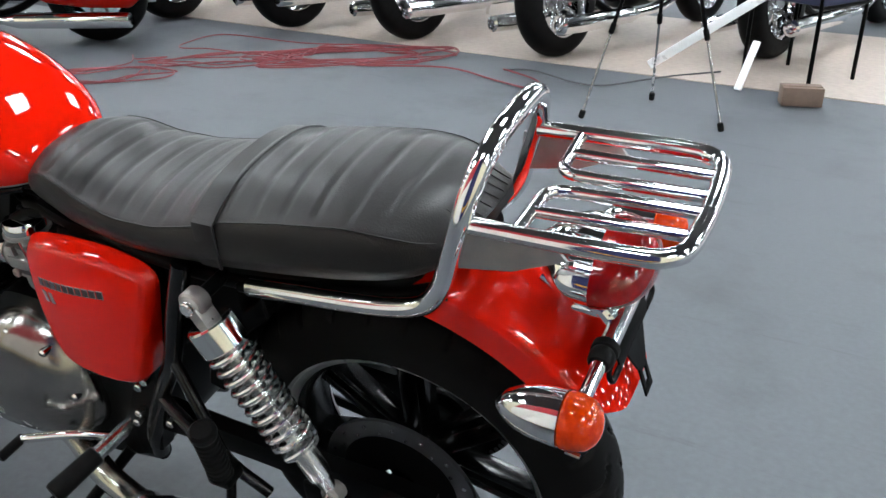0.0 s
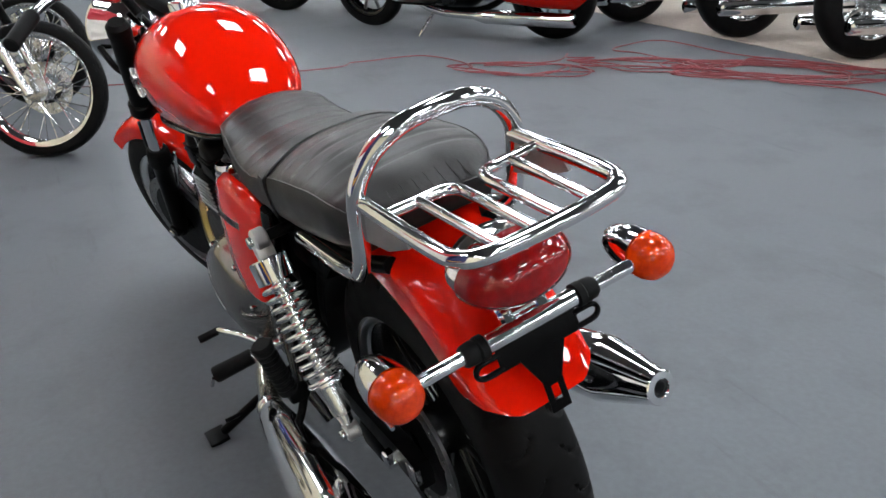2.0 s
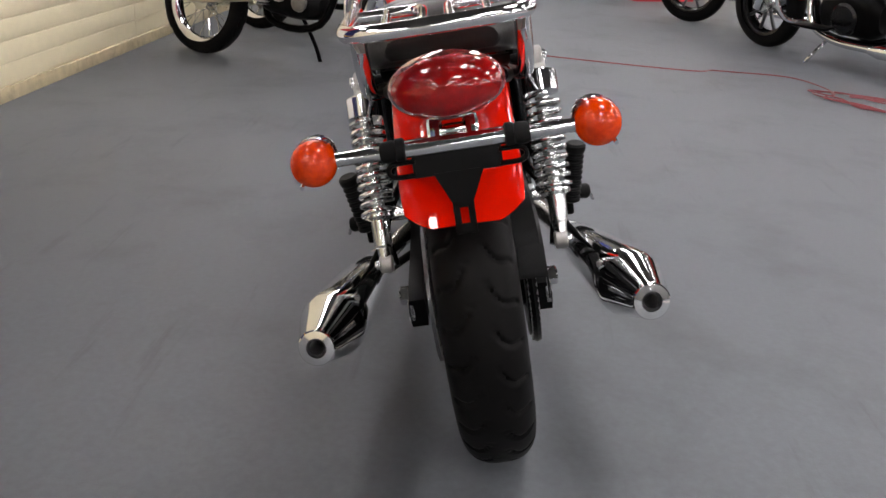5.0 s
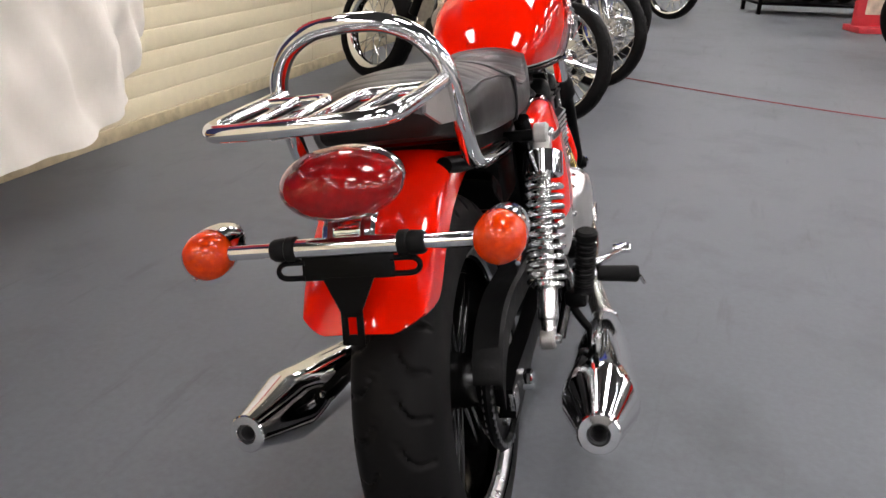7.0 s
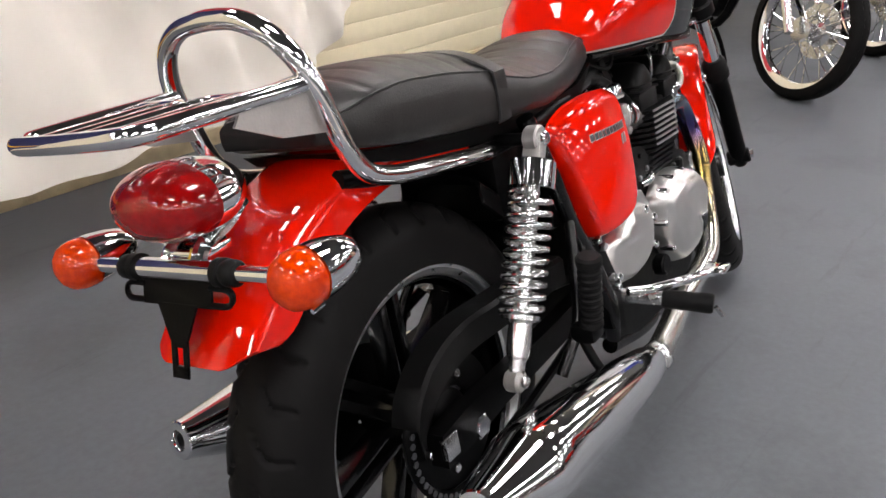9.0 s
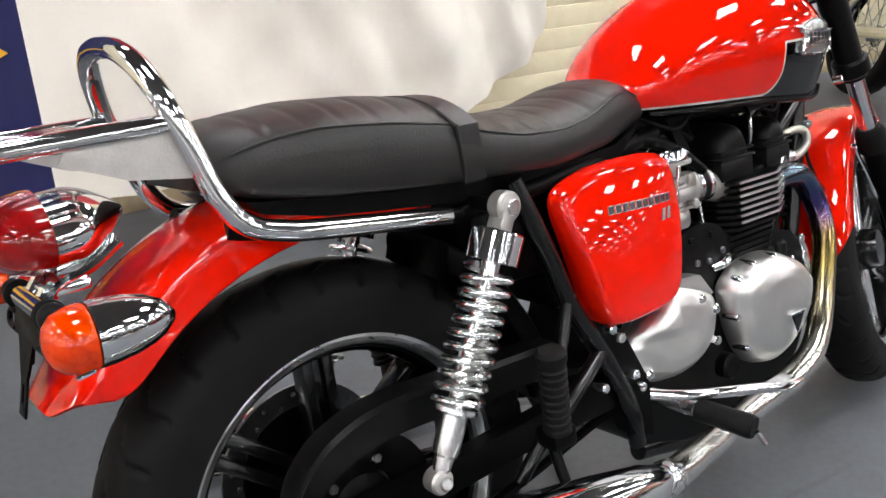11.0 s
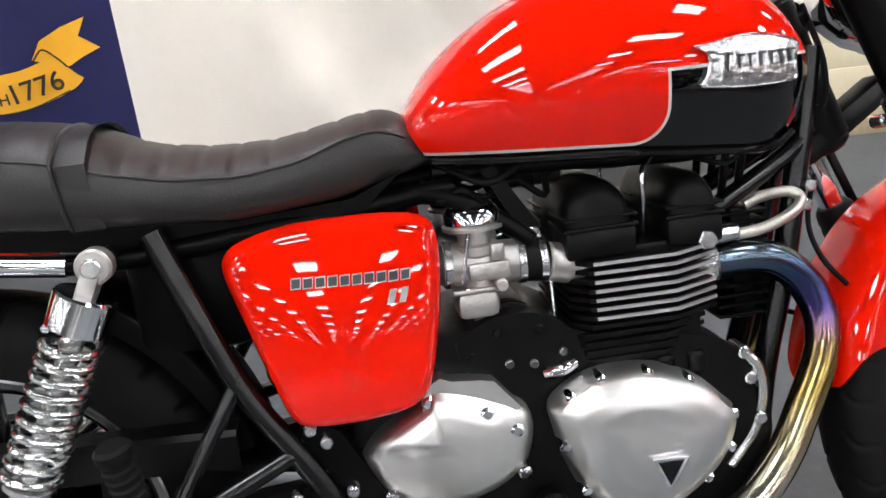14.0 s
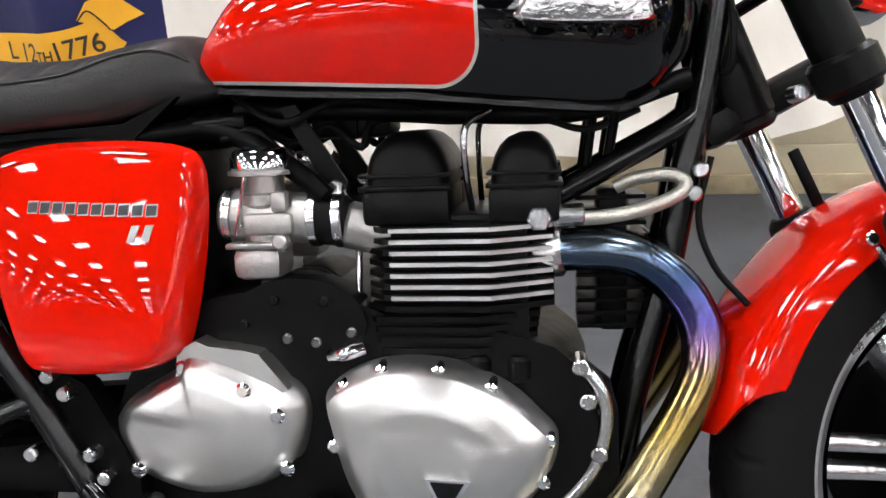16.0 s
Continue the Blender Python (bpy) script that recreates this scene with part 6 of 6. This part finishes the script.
def dual_sport(m, body, panel, label, group="parked trail bikes", mud=None):
    """A tall trail bike; the rear contact is its origin and it heads along +x."""
    t = thing("trail_motorcycle", m, label, "motorcycle", group)
    WB = 1.4
    spoke_wheel("rear_wheel", 0, 0.305, 0.305, 0.115, 0.238, t, 0.008)
    spoke_wheel("front_wheel", WB, 0.305, 0.305, 0.085, 0.255, t, 0.006)
    for s in (-1, 1):
        part("swinging_arm", tube([(-0.03, s * 0.095, 0.31), (0.2, s * 0.1, 0.335), (0.5, s * 0.1, 0.37)], 0.026, 8, 4), M_CREAM, t, "pale swinging arm")
        leg = part("fork_leg", cyl((WB - 0.005, s * 0.1, 0.285), (WB - 0.15, s * 0.1, 0.6), 0.021, 16, bevel=0.004), M_SILVER, t, "bright alloy fork slider")
        part("stanchion", cyl((WB - 0.145, s * 0.1, 0.59), (WB - 0.32, s * 0.1, 1.0), 0.021, 14), M_SATIN, leg)
        pn = part("side_cover", slab([(0.05, 0.86), (0.4, 0.8), (0.52, 0.72), (0.42, 0.58), (0.25, 0.68)], s * 0.1, s * 0.125, smooth=3), panel, t, "pale side cover")
        part("shroud", slab([(0.75, 0.95), (1.0, 1.0), (1.15, 0.85), (1.0, 0.72), (0.8, 0.82)], s * 0.13, s * 0.165, smooth=3), body, t)
        part("footrest", cyl((0.58, s * 0.12, 0.34), (0.58, s * 0.24, 0.34), 0.014, 10), M_STEEL, t)
        part("mirror_stem", tube([(0.98, s * 0.36, 1.16), (0.97, s * 0.4, 1.26)], 0.005, 6, 2), M_SATIN, t)
    part("rear_mudguard", blob([(-0.42, 0.8, 0.012, 0.05), (-0.2, 0.83, 0.018, 0.075), (0.1, 0.82, 0.02, 0.085), (0.3, 0.8, 0.02, 0.08)]), M_DUST, t, "black rear mudguard")
    part("front_mudguard", blob([(1.0, 0.74, 0.01, 0.05), (1.15, 0.78, 0.014, 0.07), (1.4, 0.77, 0.014, 0.07), (1.6, 0.72, 0.008, 0.04)]), mud or body, t, "plastic front mudguard")
    part("seat", blob([(-0.2, 0.9, 0.02, 0.07), (0.1, 0.9, 0.05, 0.12), (0.4, 0.88, 0.05, 0.12), (0.7, 0.92, 0.04, 0.08)]), M_SATIN, t, "black seat")
    part("fuel_tank", blob([(0.62, 0.9, 0.04, 0.08), (0.75, 0.92, 0.1, 0.13), (0.95, 0.95, 0.11, 0.13), (1.06, 0.95, 0.05, 0.06)]), body, t)
    eng = part("engine", blob([(0.46, 0.37, 0.05, 0.08), (0.52, 0.38, 0.09, 0.11), (0.7, 0.37, 0.1, 0.12), (0.82, 0.36, 0.08, 0.1), (0.88, 0.36, 0.04, 0.06)]), M_ENGINE, t, "grey alloy single-cylinder engine")
    for s in (-1, 1):
        part("engine_cover", lathe([(0.068, 0), (0.066, 0.016), (0.05, 0.027), (0.0, 0.03)], Matrix.Translation((0.64, s * 0.112, 0.42)) @ Matrix.Rotation(radians(-90 * s), 4, "X"), 24), M_CAST, eng, "pale alloy clutch cover")
        part("engine_cover", lathe([(0.05, 0), (0.048, 0.014), (0.03, 0.022), (0.0, 0.024)], Matrix.Translation((0.78, s * 0.108, 0.36)) @ Matrix.Rotation(radians(-90 * s), 4, "X"), 24), M_CASTDARK, eng)
        part("engine_hanger", slab([(0.5, 0.3), (0.56, 0.5), (0.5, 0.56), (0.44, 0.42)], s * 0.09, s * 0.105, smooth=2), M_CASTDARK, eng)
        part("engine_boss", cyl((0.72, s * 0.1, 0.47), (0.72, s * 0.125, 0.47), 0.02, 12, bevel=0.004), M_CASTDARK, eng)
    part("cylinder", lathe([q for k in range(8) for q in ((0.07, 0.1 + k * 0.026), (0.07, 0.107 + k * 0.026), (0.056, 0.11 + k * 0.026), (0.056, 0.124 + k * 0.026))], axis_m((0.74, 0, 0.42), (0.78, 0, 0.8)), 20), M_SATIN, eng)
    part("exhaust_pipe", tube([(0.82, -0.05, 0.62), (0.9, -0.09, 0.55), (0.84, -0.13, 0.5), (0.6, -0.13, 0.56), (0.3, -0.14, 0.72)], 0.014, 12, 5), M_BRONZE, t, "bronzed steel exhaust pipe")
    part("silencer", lathe([(0.03, 0), (0.05, 0.04), (0.055, 0.36), (0.03, 0.4)], axis_m((0.26, -0.14, 0.74), (-0.18, -0.16, 0.88)), 20), M_SATIN, t, "black silencer")
    part("frame_rail", tube([(1.12, 0, 0.95), (0.98, 0, 0.6), (0.85, 0, 0.26), (0.5, 0, 0.25), (0.45, 0, 0.5), (0.4, 0, 0.8)], 0.022, 10, 5), M_SATIN, t)
    part("shock_absorber", cyl((0.3, 0, 0.42), (0.42, 0, 0.75), 0.035, 14, bevel=0.005), M_SATIN, t)
    part("handlebar", tube([(0.94, -0.4, 1.14), (1.02, -0.2, 1.16), (1.06, -0.08, 1.09), (1.06, 0.08, 1.09), (1.02, 0.2, 1.16), (0.94, 0.4, 1.14)], 0.012, 10, 5), M_CHROME, t)
    part("headlamp", blob([(1.14, 0.98, 0.06, 0.06), (1.22, 0.98, 0.1, 0.1), (1.26, 0.97, 0.08, 0.09)]), body, t)
    part("brake_disc", lathe([(0.07, -0.002), (0.12, -0.002), (0.12, 0.002), (0.07, 0.002)], wheel_m(WB, 0.305, 0.07), 40, cap=False), M_STEEL, t)
    part("side_stand", tube([(0.62, 0.12, 0.3), (0.66, 0.22, 0.14), (0.68, 0.28, 0.008)], 0.012, 8, 3), M_SATIN, t)
    return t


def stood(rx, ry, fx, fy, lean):
    """A pose with the rear contact and the heading of the front contact, leaning to its own left."""
    return pose(rx, ry, 0, 0, 0, math.degrees(math.atan2(fy - ry, fx - rx))) @ pose(0, 0, 0, -lean, 0, 0)


dual_sport(stood(3.84, 1.79, 3.19, 0.48, 9), M_DUST, M_WHITE, "black trail motorcycle with white side cover and wire wheels", mud=M_BLUE)
t2 = dual_sport(stood(4.95, 1.73, 4.31, 0.49, 9), M_BLUE, M_WHITE, "blue trail motorcycle with wire wheels")
copy_thing(t2, stood(8.95, 1.6, 8.3, 0.4, 9))
copy_thing(t2, stood(5.98, 1.8, 5.36, 0.62, 9))
cruiser(stood(4.14, -2.83, 5.5, -2.06, 8), M_DEEPRED, "glossy red touring motorcycle with hard panniers", dark=True)
cruiser(stood(5.95, -3.05, 6.81, -1.77, 8), M_MAROON, "dark maroon touring motorcycle with fairing", dark=True)
c3 = cruiser(stood(4.3, -3.6, 4.05, -5.1, 6), M_BLACK, "black cruiser motorcycle with chrome engine", False)
for rx, ry in ((3.36, -3.78), (2.44, -3.85), (1.45, -3.86), (0.35, -4.45), (5.4, -4.0)):
    copy_thing(c3, stood(rx, ry, rx - 0.42, ry - 1.48, 6))
copy_thing(c3, stood(12.9, -0.3, 11.9, -1.4, 6))
copy_thing(c3, stood(14.0, 0.1, 13.2, -1.0, 6))

# ---- cords on the floor ----
random.seed(4)


def cord(name, pts, r, material, label):
    pts = [(x, y, r + 0.002 + 0.003 * ((i * 7) % 5)) for i, (x, y) in enumerate(pts)]
    return tagged(part(name, tube(pts, r, 6, 5), material), label, "extension cord")


def loops(cx, cy, rx, ry, n, turn=0.0, jig=0.12):
    out = []
    for k in range(n * 9):
        a = 2 * math.pi * k / 9
        f = 1 + random.uniform(-jig, jig)
        x, y = rx * f * math.cos(a), ry * f * math.sin(a)
        out.append((cx + x * math.cos(turn) - y * math.sin(turn), cy + x * math.sin(turn) + y * math.cos(turn)))
    return out


run = [(4.75, 0.5), (4.38, -0.37), (4.13, -1.155), (4.24, -1.34), (4.19, -1.44), (4.2, -1.74), (4.05, -1.85), (3.75, -1.9)]
cord("extension_cord", run + loops(3.4, -2.07, 0.36, 0.15, 4, 0.71, 0.4) + [(3.44, -2.36), (3.62, -2.58), (3.5, -2.5), (3.37, -2.61)] + loops(3.05, -2.78, 0.36, 0.15, 4, 0.71, 0.4) + [(2.9, -2.9)], 0.004, M_CORD, "tangled red extension cord lying on the floor")
cord("extension_cord", loops(2.5, -3.2, 0.48, 0.2, 9, 0.71, 0.45) + [(2.21, -3.58), (2.5, -3.5), (2.95, -3.35), (3.54, -3.28), (3.6, -3.0), (3.5, -2.85), (3.3, -2.9), (3.0, -2.95), (2.6, -3.0)], 0.004, M_CORD, "coiled red extension cord on the floor")
cord("extension_cord", [(2.4, -3.05), (2.27, -3.03), (1.84, -3.2), (1.5, -3.12), (1.27, -3.03), (1.24, -3.12), (1.3, -3.22), (1.48, -3.3), (1.56, -3.36)], 0.005, M_CORD, "red extension cord end trailing on the floor")
cord("power_cable", [(1.56, -3.36), (1.4, -3.4), (1.1, -3.25), (0.95, -3.3), (0.8, -3.5), (0.7, -3.7), (0.5, -3.9)], 0.005, M_DCORD, "dark cable lying on the floor")

# ---- tripod, chair, panel, box ----
tri = thing("tripod", pose(0.58, -2.92, 0), "grey metal camera tripod with spread legs", "tripod")
feet = [(0.265, 0.2), (-0.35, 0.08), (0.08, -0.27)]
for x, y in feet:
    d = Vector((-x, -y, 1.15)).normalized()
    p0 = Vector((x, y, 0.0))
    leg = part("leg", cyl(p0 + d * 0.03, p0 + d * 0.42, 0.006, 10), M_STEEL, tri, "grey tubular leg")
    part("leg_section", cyl(p0 + d * 0.4, p0 + d * 0.8, 0.009, 10), M_SATIN, leg)
    part("leg_section", cyl(p0 + d * 0.78, p0 + d * 1.16, 0.012, 10), M_STEEL, leg)
    part("leg_clamp", cyl(p0 + d * 0.4, p0 + d * 0.45, 0.013, 10, bevel=0.004), M_SATIN, leg)
    part("rubber_foot", cyl(p0, p0 + d * 0.04, 0.014, 10, bevel=0.004), M_RUBBER, leg)
    part("spreader", cyl(p0 * 0.52 + Vector((0, 0, 0.55)), Vector((0, 0, 0.62)), 0.005, 8), M_SATIN, tri)
part("centre_column", cyl((0, 0, 0.6), (0, 0, 1.3), 0.014, 12), M_STEEL, tri)
part("tripod_head", box(0, 0, 1.32, 0.07, 0.07, 0.08, 0.012), M_SATIN, tri)

ch = thing("chair", pose(0.12, -4.02, 0, 0, 0, 155), "dark blue upholstered chair with thin black metal legs", "chair")
part("seat", box(0, 0, 0.45, 0.44, 0.42, 0.06, 0.02), M_SEATBLUE, ch, "dark blue seat pad")
part("backrest", box(0, -0.22, 0.72, 0.42, 0.05, 0.32, 0.02), M_SEATBLUE, ch, "dark blue back pad")
for x in (-0.2, 0.2):
    for y in (-0.2, 0.2):
        part("leg", cyl((x, y, 0.0), (x, y, 0.44), 0.011, 10), M_SATIN, ch)
    part("back_post", cyl((x, -0.2, 0.42), (x, -0.24, 0.82), 0.011, 10), M_SATIN, ch)
    part("side_rail", cyl((x, -0.2, 0.41), (x, 0.2, 0.41), 0.011, 10), M_SATIN, ch)
pan = thing("ramp_panel", Matrix(), "bright silver folded aluminium panel leaning on the chair", "panel")
a, b = Vector((0.86, -3.76, 0.035)), Vector((0.16, -3.78, 0.56))
part("long_face", box(0, 0, (b - a).length / 2, 0.018, 0.05, (b - a).length, 0.005, m=axis_m(a, b)), M_FOIL, pan)
a2, b2 = Vector((0.33, -3.56, 0.01)), Vector((0.29, -3.68, 0.24))
part("prop", box(0, 0, (b2 - a2).length / 2, 0.04, 0.015, (b2 - a2).length, 0.004, m=axis_m(a2, b2)), M_FOIL, pan)
bx = thing("small_box", pose(0.01, -3.46, 0, 0, 0, 20), "small brown cardboard box on the floor", "box")
part("carton", box(0, 0, 0.05, 0.19, 0.1, 0.09, 0.004), M_CARD, bx)
part("flap", box(0, 0, 0.0965, 0.18, 0.045, 0.003, 0.001), M_CARD, bx)

# ---- far end: display stand, shelf ----
st = thing("display_stand", pose(8.6, -1.72, 0, 0, 0, 25), "red and cream printed display stand", "display stand")
part("board", box(0, 0, 0.7, 0.06, 0.72, 1.4, 0.008), M_BOXRED, st, "red board")
part("print", box(-0.033, 0.02, 0.72, 0.004, 0.5, 1.1, 0.001), M_PRINT, st, "faded printed panel")
part("foot", box(0, 0, 0.03, 0.3, 0.74, 0.06, 0.008), M_BOXRED, st)
sl = thing("slat_panel", pose(9.0, -2.35, 0, 0, 0, 25), "tan slatted display panel", "slat panel")
for k in range(14):
    part("slat", box(0, 0, 0.08 + 0.11 * k, 0.025, 0.9, 0.1, 0.004), M_SLAT, sl)
part("backing", box(0.02, 0, 0.8, 0.012, 0.9, 1.6), M_SLAT, sl)
rk = thing("tyre_rack", pose(9.9, -1.1, 0, 0, 0, 20), "black steel rack filled with tyres", "rack")
for x in (-0.25, 0.25):
    for y in (-0.7, 0.7):
        part("post", box(x, y, 0.9, 0.04, 0.04, 1.8, 0.004), M_SATIN, rk)
for z in (0.12, 0.9):
    part("shelf", box(0, 0, z, 0.54, 1.44, 0.03, 0.004), M_SATIN, rk)
    for k in range(6):
        bm = tyre_bm(0, 0, 0.3, 0.14, 0.2, 40)
        o = new("tyre", finish(bm, "tyre", M_TYRE))
        o.matrix_basis = pose(8.0, 0, 0)
        o.matrix_basis = pose(9.9, -1.1, 0, 0, 0, 20) @ pose(0, -0.55 + 0.21 * k, z + 0.315)
        tagged(o, "black tyre standing on the rack", "tyre", "racked tyres")

# ---- boards of the north wall ----
PITCH = 0.0953
BOARD = [(0.0, 0.0), (-0.0045, 0.0012), (-0.0052, 0.004), (-0.0052, PITCH - 0.0075), (-0.0042, PITCH - 0.0045), (0.0, PITCH - 0.0028)]


def board_mesh(x0, x1):
    return finish(ring_skin(bmesh.new(), [[Vector((x, y, z)) for y, z in BOARD] for x in (x0, x1)]), "board", M_WALL, 20)


for x0, x1 in ((X0, 3.9), (3.902, X1)):
    me = board_mesh(x0, x1)
    for row in range(int((CEIL - 0.0695) / PITCH)):
        o = new("board", me)
        o.parent = wall
        o.matrix_basis = Matrix.Translation((0, WALL_Y, 0.0695 + PITCH * row))
